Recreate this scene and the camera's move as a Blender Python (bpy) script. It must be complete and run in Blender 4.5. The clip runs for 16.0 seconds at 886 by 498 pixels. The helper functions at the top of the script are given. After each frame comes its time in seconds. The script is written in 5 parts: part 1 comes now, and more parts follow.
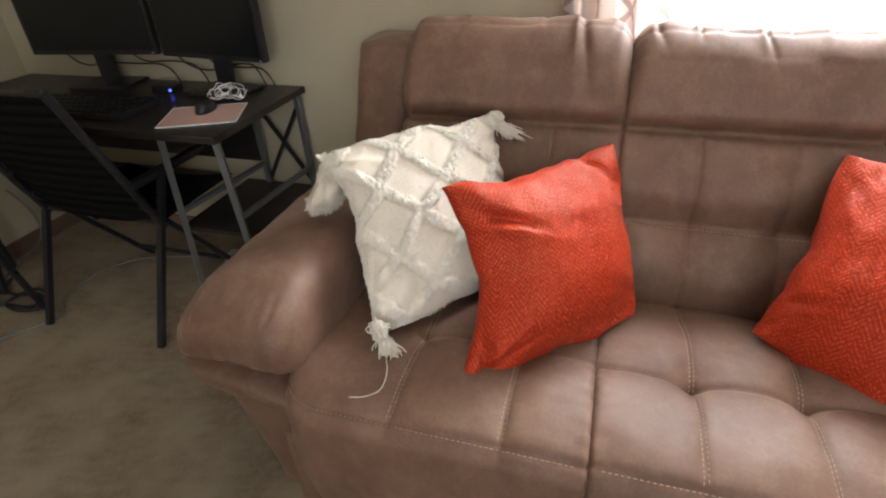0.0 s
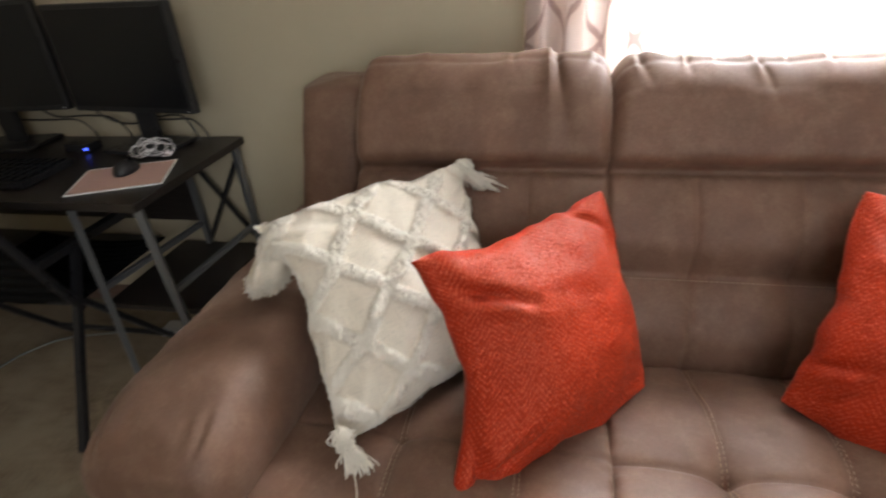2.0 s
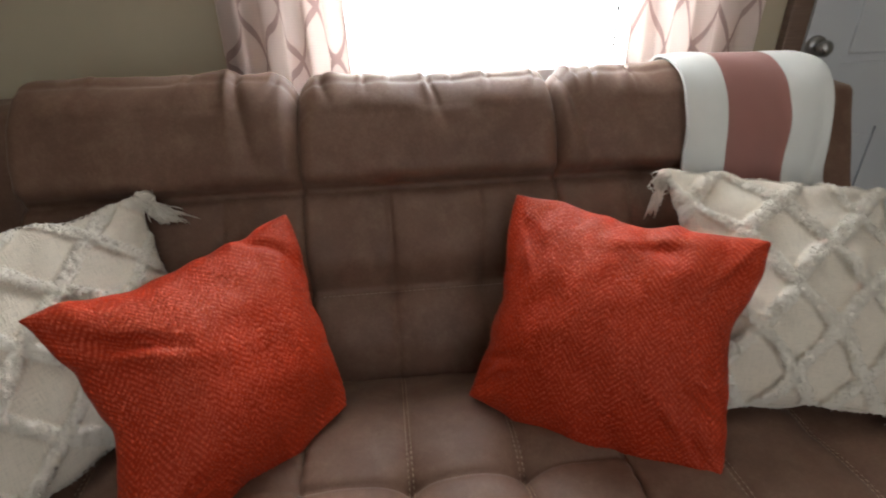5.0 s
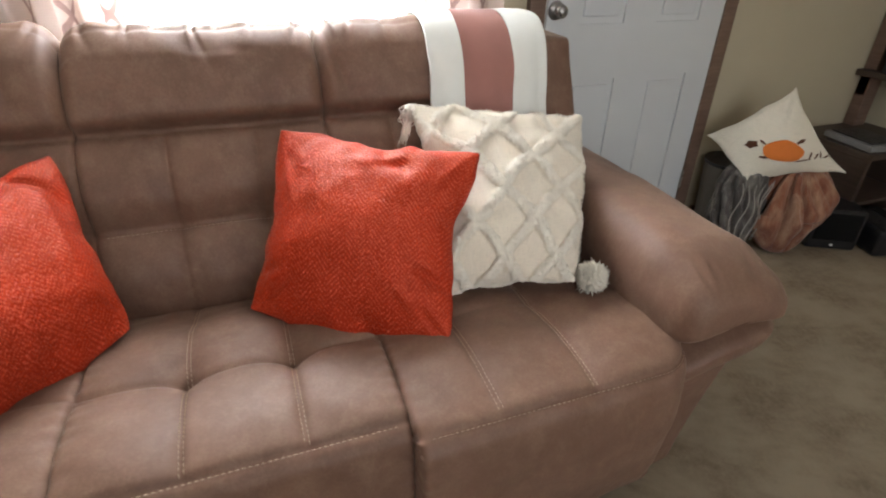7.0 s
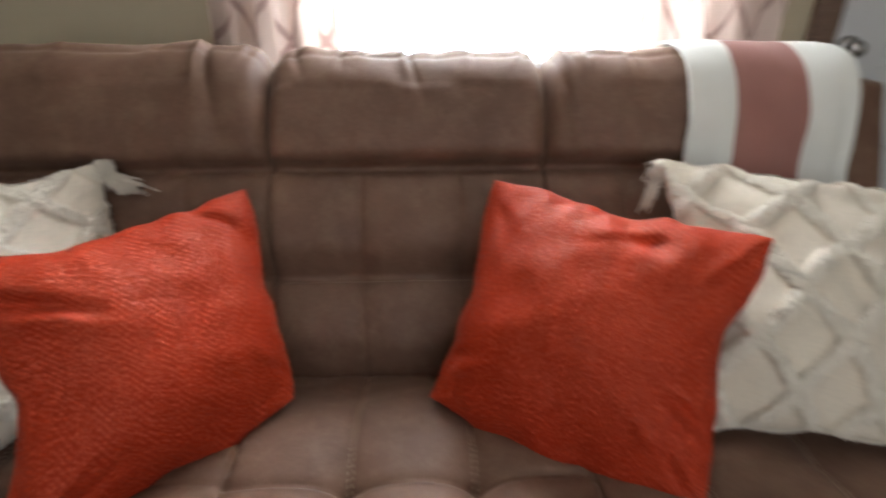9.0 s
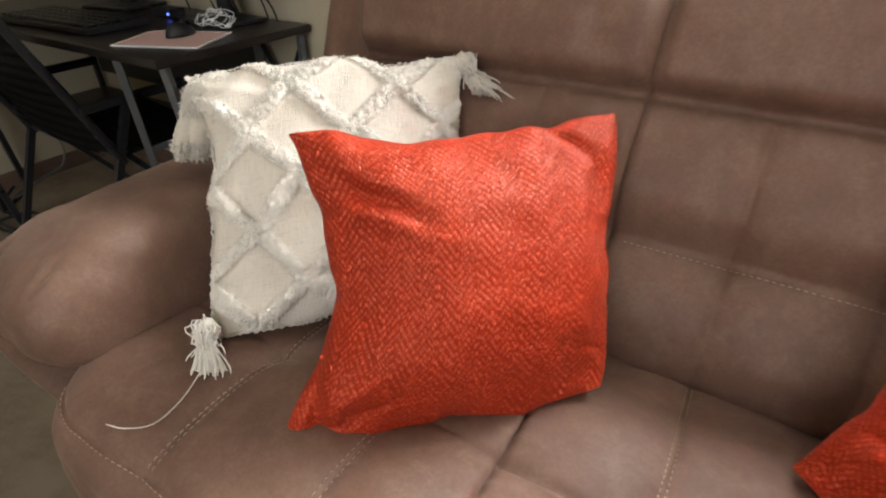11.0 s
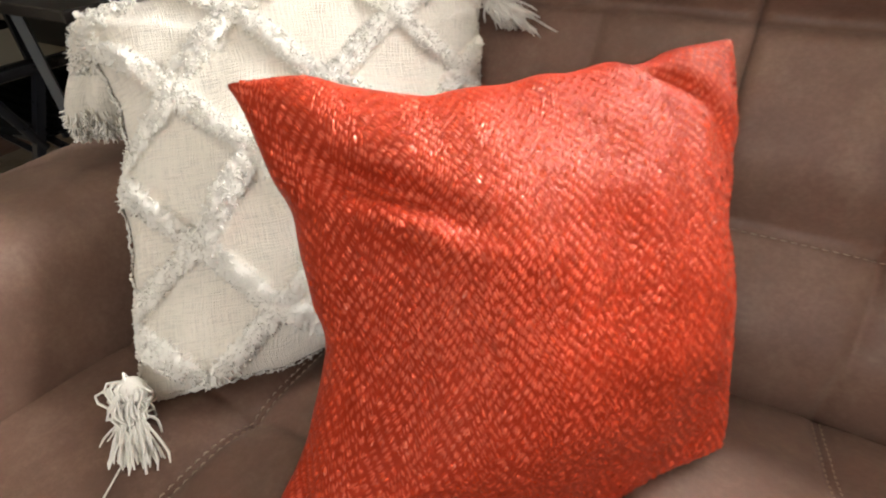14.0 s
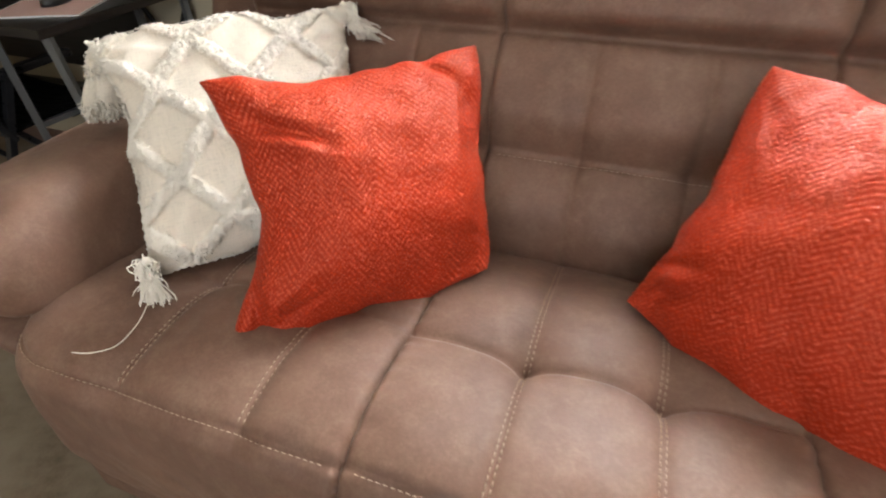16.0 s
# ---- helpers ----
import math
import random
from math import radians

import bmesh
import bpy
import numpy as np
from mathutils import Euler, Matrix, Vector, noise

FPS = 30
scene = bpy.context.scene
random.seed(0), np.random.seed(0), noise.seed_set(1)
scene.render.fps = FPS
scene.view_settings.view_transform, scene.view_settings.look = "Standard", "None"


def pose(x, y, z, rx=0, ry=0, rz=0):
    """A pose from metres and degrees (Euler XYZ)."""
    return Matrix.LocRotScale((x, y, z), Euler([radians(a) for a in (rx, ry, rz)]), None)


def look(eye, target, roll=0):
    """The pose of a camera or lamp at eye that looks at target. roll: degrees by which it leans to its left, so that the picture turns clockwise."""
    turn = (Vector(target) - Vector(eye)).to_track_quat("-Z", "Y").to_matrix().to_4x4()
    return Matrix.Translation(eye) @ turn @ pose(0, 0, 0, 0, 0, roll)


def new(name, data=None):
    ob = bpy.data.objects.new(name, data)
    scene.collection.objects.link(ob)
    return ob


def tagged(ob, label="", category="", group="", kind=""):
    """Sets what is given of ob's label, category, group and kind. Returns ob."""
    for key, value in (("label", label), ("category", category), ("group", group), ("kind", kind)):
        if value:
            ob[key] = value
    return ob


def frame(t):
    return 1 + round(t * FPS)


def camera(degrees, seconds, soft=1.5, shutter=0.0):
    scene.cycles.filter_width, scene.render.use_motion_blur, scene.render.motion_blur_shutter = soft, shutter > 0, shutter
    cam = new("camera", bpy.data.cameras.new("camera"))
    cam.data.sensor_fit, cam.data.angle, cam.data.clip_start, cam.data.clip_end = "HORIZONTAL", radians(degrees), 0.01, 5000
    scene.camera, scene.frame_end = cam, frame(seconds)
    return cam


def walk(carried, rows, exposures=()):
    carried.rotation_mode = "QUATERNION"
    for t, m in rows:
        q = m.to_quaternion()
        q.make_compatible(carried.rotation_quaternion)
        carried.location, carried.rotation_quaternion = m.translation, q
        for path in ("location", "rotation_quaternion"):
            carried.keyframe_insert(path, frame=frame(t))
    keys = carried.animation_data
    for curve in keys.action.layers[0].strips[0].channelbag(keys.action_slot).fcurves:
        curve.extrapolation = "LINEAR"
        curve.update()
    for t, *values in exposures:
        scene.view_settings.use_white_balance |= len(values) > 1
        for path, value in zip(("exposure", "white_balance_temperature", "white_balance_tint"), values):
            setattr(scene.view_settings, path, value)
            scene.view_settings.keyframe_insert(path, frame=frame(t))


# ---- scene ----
cam = camera(79.1, 16.0, 2.0, 0.6)
METRES = 2.455
BASE = pose(-0.333, -1.367, 1.312, -32.442, 2.263, 16.580)
ROWS = [
    (0.0, 0.0, 0.0, 0.0, 0.0, 0.0, -0.0),
    (0.5, 0.0061, 0.005, -0.0082, 1.84, 0.71, -0.59),
    (1.0, -0.0049, 0.0388, 0.009, 2.29, 1.33, -0.36),
    (1.5, -0.0117, 0.0697, 0.0295, 1.31, 2.14, 0.79),
    (2.0, -0.0066, 0.0815, 0.0385, -4.19, 3.08, 4.02),
    (2.5, 0.0076, 0.0918, 0.0463, -10.35, 3.37, 7.28),
    (3.0, 0.0286, 0.1011, 0.0531, -16.27, 2.97, 10.48),
    (5.5, 0.1268, 0.0478, 0.0194, -23.28, 1.89, 11.81),
    (6.0, 0.1191, 0.0138, -0.0047, -31.64, -0.29, 15.26),
    (6.5, 0.132, -0.0164, -0.0265, -35.73, -2.15, 17.13),
    (7.0, 0.1638, -0.0397, -0.0534, -33.57, -2.15, 16.19),
    (7.5, 0.1842, -0.0313, -0.0643, -31.5, -1.37, 14.54),
    (8.0, 0.1915, 0.0102, -0.0503, -30.7, -0.65, 13.16),
    (8.5, 0.1801, 0.0538, -0.0228, -26.05, 2.58, 12.17),
    (9.0, 0.1751, 0.0851, -0.0028, -17.42, 5.14, 8.16),
    (9.5, 0.1748, 0.1195, 0.012, -2.06, 6.43, 0.0),
    (10.0, 0.167, 0.1359, 0.0125, 9.03, 3.14, -8.02),
    (12.5, 0.1018, 0.2646, 0.0178, 11.29, -4.19, -9.83),
    (13.0, 0.0966, 0.2835, 0.0162, 10.88, -4.52, -9.49),
    (13.5, 0.0904, 0.2928, 0.0174, 10.2, -4.48, -8.75),
    (14.0, 0.0925, 0.2844, 0.0218, 8.78, -4.54, -6.85),
    (14.5, 0.1055, 0.2575, 0.0276, 6.84, -4.83, -5.95),
    (15.0, 0.12, 0.2126, 0.025, 5.25, -5.35, -4.33),
    (15.5, 0.1475, 0.1527, -0.002, 4.64, -5.66, -4.08),
    (16.0, 0.1617, 0.1127, -0.0118, 2.17, -5.3, -3.06),
]
walk(cam, [(t, BASE @ pose(METRES * x, METRES * y, METRES * z, 90 + pitch, roll, yaw)) for t, x, y, z, yaw, pitch, roll in ROWS],
     [(0.0, 0.05), (1.0, 0.05), (2.0, -0.2), (3.0, -0.65), (5.5, -1.15), (6.0, -0.65), (7.0, -0.2), (8.0, -0.25), (8.5, -0.65), (9.0, -0.8), (9.5, -0.75), (10.0, -0.27), (12.5, 0.13), (16.0, 0.20)])

# ---- world, light, exposure ----
world = bpy.data.worlds.new("world")
scene.world = world
world.use_nodes = True
wn = world.node_tree
sky = wn.nodes.new("ShaderNodeTexSky")
sky.sky_type, sky.sun_disc = "NISHITA", False
sky.sun_elevation, sky.sun_rotation = radians(40), radians(20)
wn.nodes["Background"].inputs[1].default_value = 0.1
wn.links.new(sky.outputs[0], wn.nodes["Background"].inputs[0])


def area(name, m, w, h, power, color):
    data = bpy.data.lights.new(name, "AREA")
    data.shape, data.size, data.size_y, data.energy, data.color = "RECTANGLE", w, h, power, color
    ob = new(name, data)
    ob.matrix_world = m
    return ob


# daylight in the window behind the sofa
area("window_daylight", look((0.25, 0.70, 1.50), (0.25, -2.0, 0.9)), 1.15, 1.15, 148, (0.92, 0.965, 1.0))
# added fill light, in an assumed, unseen wide opening at the room's other end
area("rear_fill_light", look((0.55, -3.55, 1.55), (0.2, 0, 0.75)), 2.2, 1.5, 45, (0.975, 0.98, 1.0))


# ---- materials ----
def material(name, base, rough=0.6, metal=0.0, spec=0.5):
    m = bpy.data.materials.new(name)
    m.use_nodes = True
    b = m.node_tree.nodes["Principled BSDF"]
    b.inputs["Base Color"].default_value = (*base, 1)
    b.inputs["Roughness"].default_value = rough
    b.inputs["Metallic"].default_value = metal
    b.inputs["Specular IOR Level"].default_value = spec
    return m


class Nodes:
    """A few short cuts to put nodes into a material."""

    def __init__(self, m):
        self.tree = m.node_tree
        self.bsdf = self.tree.nodes["Principled BSDF"]
        self.coord = self.tree.nodes.new("ShaderNodeTexCoord")

    def link(self, a, b):
        self.tree.links.new(a, b)

    def noise(self, scale, detail=4, rough=0.55, out="Object", stretch=None):
        n = self.tree.nodes.new("ShaderNodeTexNoise")
        n.inputs["Scale"].default_value, n.inputs["Detail"].default_value, n.inputs["Roughness"].default_value = scale, detail, rough
        src = self.coord.outputs[out]
        if stretch:
            mp = self.tree.nodes.new("ShaderNodeMapping")
            mp.inputs["Scale"].default_value = stretch
            self.link(src, mp.inputs[0])
            src = mp.outputs[0]
        self.link(src, n.inputs["Vector"])
        return n.outputs["Fac"]

    def ramp(self, src, stops):
        r = self.tree.nodes.new("ShaderNodeValToRGB")
        for i, (p, c) in enumerate(stops):
            e = r.color_ramp.elements[i] if i < 2 else r.color_ramp.elements.new(p)
            e.position, e.color = p, (*c, 1) if len(c) == 3 else c
        self.link(src, r.inputs[0])
        return r.outputs[0]

    def math(self, op, a, b=None, c=None):
        n = self.tree.nodes.new("ShaderNodeMath")
        n.operation = op
        for i, v in enumerate((a, b, c)):
            if v is None:
                continue
            if isinstance(v, (int, float)):
                n.inputs[i].default_value = v
            else:
                self.link(v, n.inputs[i])
        return n.outputs[0]

    def mix(self, fac, a, b, blend="MIX"):
        n = self.tree.nodes.new("ShaderNodeMix")
        n.data_type, n.blend_type = "RGBA", blend
        for i, v in ((0, fac), (6, a), (7, b)):
            if isinstance(v, (int, float)):
                n.inputs[i].default_value = v
            elif isinstance(v, tuple):
                n.inputs[i].default_value = (*v, 1)
            else:
                self.link(v, n.inputs[i])
        return n.outputs[2]

    def uv(self):
        s = self.tree.nodes.new("ShaderNodeSeparateXYZ")
        self.link(self.coord.outputs["UV"], s.inputs[0])
        return s.outputs[0], s.outputs[1]

    def bump(self, height, strength=0.3, distance=0.002, below=None):
        n = self.tree.nodes.new("ShaderNodeBump")
        n.inputs["Strength"].default_value, n.inputs["Distance"].default_value = strength, distance
        self.link(height, n.inputs["Height"])
        if below is not None:
            self.link(below, n.inputs["Normal"])
        self.link(n.outputs[0], self.bsdf.inputs["Normal"])
        return n.outputs[0]

    def color(self, src):
        self.link(src, self.bsdf.inputs["Base Color"])

    def rough(self, src):
        self.link(src, self.bsdf.inputs["Roughness"])


def suede():
    m = material("brown_suede", (0.18, 0.11, 0.085), 0.6, 0, 0.34)
    n = Nodes(m)
    big = n.noise(5, 6, 0.65)
    fine = n.noise(55, 5, 0.7, stretch=(1, 1, 0.6))
    grain = n.noise(900, 3, 0.6)
    scuff = n.noise(23, 7, 0.72, stretch=(1, 1, 0.7))
    speck = n.noise(170, 4, 0.75)
    c = n.ramp(big, [(0.3, (0.112, 0.054, 0.035)), (0.52, (0.158, 0.082, 0.055)), (0.75, (0.210, 0.115, 0.079))])
    c = n.mix(n.ramp(scuff, [(0.46, (0,) * 3), (0.74, (0.55,) * 3)]), c, (0.255, 0.162, 0.107))
    c = n.mix(n.ramp(speck, [(0.42, (0.32,) * 3), (0.60, (0,) * 3)]), c, (0.088, 0.042, 0.024))
    c = n.mix(n.math("MULTIPLY", fine, 0.25), c, (0.208, 0.131, 0.092))
    n.color(c)
    n.rough(n.ramp(fine, [(0.3, (0.48,) * 3), (0.7, (0.66,) * 3)]))
    b = n.bump(grain, 0.18, 0.001)
    n.bump(fine, 0.15, 0.003, b)
    n.bsdf.inputs["Sheen Weight"].default_value = 0.13
    n.bsdf.inputs["Sheen Roughness"].default_value = 0.45
    n.bsdf.inputs["Sheen Tint"].default_value = (0.90, 0.74, 0.62, 1)
    return m


def herringbone(name, islands=False):
    """Chenille woven in upright zigzag columns; the UV map is in metres. islands: for the separate yarns of the pile."""
    m = material(name, (0.50, 0.048, 0.018), 0.45, 0, 0.5)
    n = Nodes(m)
    wear = n.noise(9, 4, 0.6)
    hair = n.noise(700, 3, 0.7)
    c = n.mix(wear, (0.30, 0.022, 0.008), (0.40, 0.034, 0.011))
    if islands:
        g = n.tree.nodes.new("ShaderNodeNewGeometry")
        tone = g.outputs["Random Per Island"]
        c = n.mix(n.ramp(tone, [(0.0, (0,) * 3), (1.0, (1,) * 3)]), n.mix(wear, (0.40, 0.031, 0.010), (0.48, 0.044, 0.015)), (0.58, 0.070, 0.026))
        n.rough(n.ramp(tone, [(0.0, (0.55,) * 3), (0.7, (0.40,) * 3), (1.0, (0.16,) * 3)]))
        n.bump(hair, 0.25, 0.0006)
    else:
        u, v = n.uv()
        s = n.math("ADD", v, n.math("MULTIPLY", n.math("PINGPONG", u, 0.030), 1.05))
        rib = n.math("PINGPONG", n.math("MULTIPLY", s, 1 / 0.0105), 0.5)
        c = n.mix(n.ramp(rib, [(0.0, (0.30,) * 3), (0.35, (0,) * 3)]), c, (0.30, 0.020, 0.008))
        n.bump(n.math("ADD", n.math("MULTIPLY", rib, 0.6), hair), 0.45, 0.0015)
    n.color(c)
    n.bsdf.inputs["Specular Tint"].default_value = (1.0, 0.58, 0.42, 1)
    n.bsdf.inputs["Specular IOR Level"].default_value = 0.8 if islands else 0.2
    n.bsdf.inputs["Sheen Weight"].default_value = 0.06
    n.bsdf.inputs["Sheen Roughness"].default_value = 0.35
    n.bsdf.inputs["Sheen Tint"].default_value = (1.0, 0.55, 0.42, 1)
    return m


def gauze(name, base, warp=0.0016, sheen=0.15):
    m = material(name, base, 0.9, 0, 0.08)
    n = Nodes(m)
    a = n.noise(1 / warp, 2, 0.5, out="UV", stretch=(1, 0.06, 1))
    b = n.noise(1 / warp, 2, 0.5, out="UV", stretch=(0.06, 1, 1))
    h = n.math("ADD", a, b)
    soil = n.noise(6, 4, 0.6)
    dark, light = tuple(x * 0.85 for x in base), tuple(min(1, x * 1.08) for x in base)
    n.color(n.mix(n.ramp(h, [(0.80, (0,) * 3), (1.15, (1,) * 3)]), n.mix(soil, dark, base), light))
    n.bump(h, 0.85, 0.0018)
    n.bsdf.inputs["Sheen Weight"].default_value = sheen
    return m


def knit(name, base):
    """Soft fine knit: low ribs across the cloth and a little fuzz."""
    m = material(name, base, 0.95, 0, 0.08)
    n = Nodes(m)
    u, v = n.uv()
    rib = n.math("PINGPONG", n.math("MULTIPLY", u, 1 / 0.004), 0.5)
    fuzz = n.noise(500, 3, 0.7)
    n.color(n.mix(n.math("MULTIPLY", n.noise(30, 4, 0.6), 0.6), base, tuple(x * 0.88 for x in base)))
    n.bump(n.math("ADD", rib, fuzz), 0.35, 0.0012)
    n.bsdf.inputs["Sheen Weight"].default_value = 0.2
    return m


def yarn(name, base):
    m = material(name, base, 0.9, 0, 0.15)
    n = Nodes(m)
    f = n.noise(420, 3, 0.7)
    n.color(n.mix(f, tuple(x * 0.86 for x in base), tuple(min(1, x * 1.06) for x in base)))
    n.bump(f, 0.5, 0.0015)
    return m


def wall_paint(name, base, scale=260, strength=0.12):
    m = material(name, base, 0.75, 0, 0.3)
    n = Nodes(m)
    f = n.noise(scale, 4, 0.6)
    g = n.noise(2.2, 5, 0.6)
    n.color(n.mix(g, tuple(x * 0.93 for x in base), tuple(min(1, x * 1.05) for x in base)))
    n.bump(f, strength, 0.002)
    return m


def carpet():
    m = material("beige_carpet", (0.22, 0.19, 0.14), 0.95, 0, 0.1)
    n = Nodes(m)
    tuft = n.noise(380, 4, 0.75)
    mott = n.noise(34, 5, 0.7)
    tread = n.noise(4.2, 4, 0.6)
    c = n.ramp(mott, [(0.3, (0.225, 0.170, 0.113)), (0.7, (0.385, 0.300, 0.208))])
    c = n.mix(n.ramp(tread, [(0.38, (0,) * 3), (0.62, (0.85,) * 3)]), c, (0.46, 0.375, 0.270))
    c = n.mix(n.math("MULTIPLY", tuft, 0.45), c, (0.13, 0.105, 0.075))
    n.color(c)
    n.bump(tuft, 0.9, 0.006)
    return m


def wood(name, a, b, rough=0.4, scale=9):
    m = material(name, a, rough)
    n = Nodes(m)
    g = n.noise(scale, 6, 0.65, stretch=(1, 1, 14))
    n.color(n.ramp(g, [(0.3, a), (0.7, b)]))
    n.bump(g, 0.1, 0.001)
    return m


def scuffed(name, base, rough=0.4, metal=0.0, amount=0.12):
    m = material(name, base, rough, metal)
    n = Nodes(m)
    f = n.noise(40, 5, 0.7)
    n.color(n.mix(n.math("MULTIPLY", f, amount * 2), base, tuple(min(1, x * 1.5 + 0.01) for x in base)))
    n.rough(n.ramp(f, [(0.3, (max(0.02, rough - 0.12),) * 3), (0.7, (min(1, rough + 0.15),) * 3)]))
    return m


def curtain_cloth():
    """Thin cloth with a stretched trellis of taupe lines; the UV map is in metres."""
    m = material("trellis_curtain", (0.74, 0.66, 0.63), 0.85, 0, 0.15)
    n = Nodes(m)
    u, v = n.uv()
    bend = n.math("PINGPONG", n.math("ADD", u, n.math("MULTIPLY", n.math("PINGPONG", v, 0.13), 0.46)), 0.060)
    back = n.math("PINGPONG", n.math("SUBTRACT", u, n.math("MULTIPLY", n.math("PINGPONG", v, 0.13), 0.46)), 0.060)
    line = n.math("MAXIMUM", n.math("LESS_THAN", bend, 0.0055), n.math("LESS_THAN", back, 0.0055))
    rib = n.math("PINGPONG", n.math("MULTIPLY", v, 1 / 0.007), 0.5)
    base = n.mix(n.math("MULTIPLY", rib, 0.6), (0.78, 0.70, 0.66), (0.66, 0.57, 0.54))
    c = n.mix(n.math("MULTIPLY", line, 0.8), base, (0.42, 0.31, 0.29))
    n.color(c)
    n.bump(rib, 0.25, 0.001)
    out = n.tree.nodes["Material Output"]
    tr = n.tree.nodes.new("ShaderNodeBsdfTranslucent")
    n.link(c, tr.inputs[0])
    mx = n.tree.nodes.new("ShaderNodeMixShader")
    mx.inputs[0].default_value = 0.72
    n.link(n.bsdf.outputs[0], mx.inputs[1])
    n.link(tr.outputs[0], mx.inputs[2])
    n.link(mx.outputs[0], out.inputs[0])
    return m


def glow(name, color, strength):
    m = bpy.data.materials.new(name)
    m.use_nodes = True
    b = m.node_tree.nodes["Principled BSDF"]
    b.inputs["Base Color"].default_value = (*color, 1)
    b.inputs["Emission Color"].default_value = (*color, 1)
    b.inputs["Emission Strength"].default_value = strength
    return m


def clear_glass():
    m = material("glass", (1, 1, 1), 0.02)
    b = m.node_tree.nodes["Principled BSDF"]
    b.inputs["Transmission Weight"].default_value = 1
    b.inputs["IOR"].default_value = 1.45
    return m


SUEDE, RED, RED_YARN = suede(), herringbone("orange_red_weave"), herringbone("orange_red_chenille", True)
GAUZE, YARN = gauze("cream_gauze", (0.70, 0.63, 0.525)), yarn("cream_yarn", (0.80, 0.745, 0.65))
STITCH = yarn("tan_thread", (0.42, 0.31, 0.23))
WALL, CEIL, CARPET = wall_paint("beige_wall", (0.46, 0.40, 0.29)), wall_paint("white_ceiling", (0.75, 0.73, 0.69)), carpet()
DOOR, TRIM = wall_paint("white_door_paint", (0.57, 0.585, 0.60), 90, 0.06), wood("brown_trim", (0.115, 0.068, 0.048), (0.19, 0.12, 0.09), 0.45)
DESKTOP, BLACK = wood("black_brown_wood", (0.012, 0.010, 0.009), (0.03, 0.024, 0.021), 0.35), scuffed("black_plastic", (0.012, 0.012, 0.014), 0.35)
STEEL, SCREEN = scuffed("grey_steel", (0.20, 0.21, 0.22), 0.38, 0.6), material("dark_screen", (0.005, 0.006, 0.008), 0.32, 0.0, 0.35)
MESH, PAD = gauze("black_sling_cloth", (0.007, 0.007, 0.007), 0.003, 0.0), gauze("pink_pad_cloth", (0.42, 0.25, 0.21))
WHITE_PLASTIC, BRASS = scuffed("white_plastic", (0.7, 0.7, 0.7), 0.35), scuffed("dark_nickel", (0.30, 0.29, 0.28), 0.35, 0.9)
CURTAIN, GLASS = curtain_cloth(), clear_glass()
THROW_WHITE, THROW_ROSE = knit("white_knit", (0.76, 0.77, 0.73)), knit("dusty_rose_knit", (0.34, 0.160, 0.135))
CANVAS, PUMPKIN, LEAFY = gauze("ivory_canvas", (0.66, 0.61, 0.51), 0.0015), gauze("orange_print", (0.60, 0.17, 0.035)), gauze("dark_print", (0.09, 0.035, 0.02))
DARKWOOD, OUTSIDE = wood("dark_brown_wood", (0.035, 0.022, 0.016), (0.07, 0.046, 0.034), 0.45), glow("white_daylight", (0.95, 0.97, 1.0), 6.0)
LED = glow("blue_led", (0.05, 0.1, 1.0), 6.0)
VINYL = wall_paint("white_vinyl", (0.72, 0.72, 0.72), 120, 0.04)


# ---- mesh helpers ----
def thing(name, x=0.0, y=0.0, z=0.0, label="", category="", group="", kind="", rz=0.0):
    ob = new(name)
    ob.empty_display_size = 0.05
    ob.matrix_basis = pose(x, y, z, 0, 0, rz)
    return tagged(ob, label, category, group, kind)


def link_part(name, me, mat, parent=None, label=""):
    me.materials.append(mat)
    ob = new(name, me)
    if parent is not None:
        ob.parent = parent
    if label:
        ob["label"] = label
    return ob


def part(name, bm, mat, parent=None, label="", smooth=False):
    me = bpy.data.meshes.new(name)
    bm.normal_update()
    bm.to_mesh(me)
    bm.free()
    if smooth:
        me.shade_smooth()
    return link_part(name, me, mat, parent, label)


def boxes(*list_of, bevel=0.004, seg=2):
    """Bevelled boxes, each (x0, x1, y0, y1, z0, z1), in one bmesh."""
    bm = bmesh.new()
    for x0, x1, y0, y1, z0, z1 in list_of:
        made = bmesh.ops.create_cube(bm, size=1)["verts"]
        for v in made:
            v.co = Vector(((x0 + x1) / 2 + v.co.x * (x1 - x0), (y0 + y1) / 2 + v.co.y * (y1 - y0), (z0 + z1) / 2 + v.co.z * (z1 - z0)))
    if bevel:
        bmesh.ops.bevel(bm, geom=bm.edges[:], offset=bevel, segments=seg, affect="EDGES", profile=0.6)
    return bm


def bar(a, b, r, sides=10, square=False, bm=None):
    """A rod from a to b."""
    bm = bm or bmesh.new()
    a, b = Vector(a), Vector(b)
    n = 4 if square else sides
    q = (b - a).to_track_quat("Z", "Y").to_matrix().to_4x4()
    made = bmesh.ops.create_cone(bm, cap_ends=True, segments=n, radius1=r, radius2=r, depth=(b - a).length)["verts"]
    turn = pose(0, 0, 0, 0, 0, 45 if square else 0)
    bmesh.ops.transform(bm, matrix=Matrix.Translation((a + b) / 2) @ q @ turn, verts=made)
    return bm


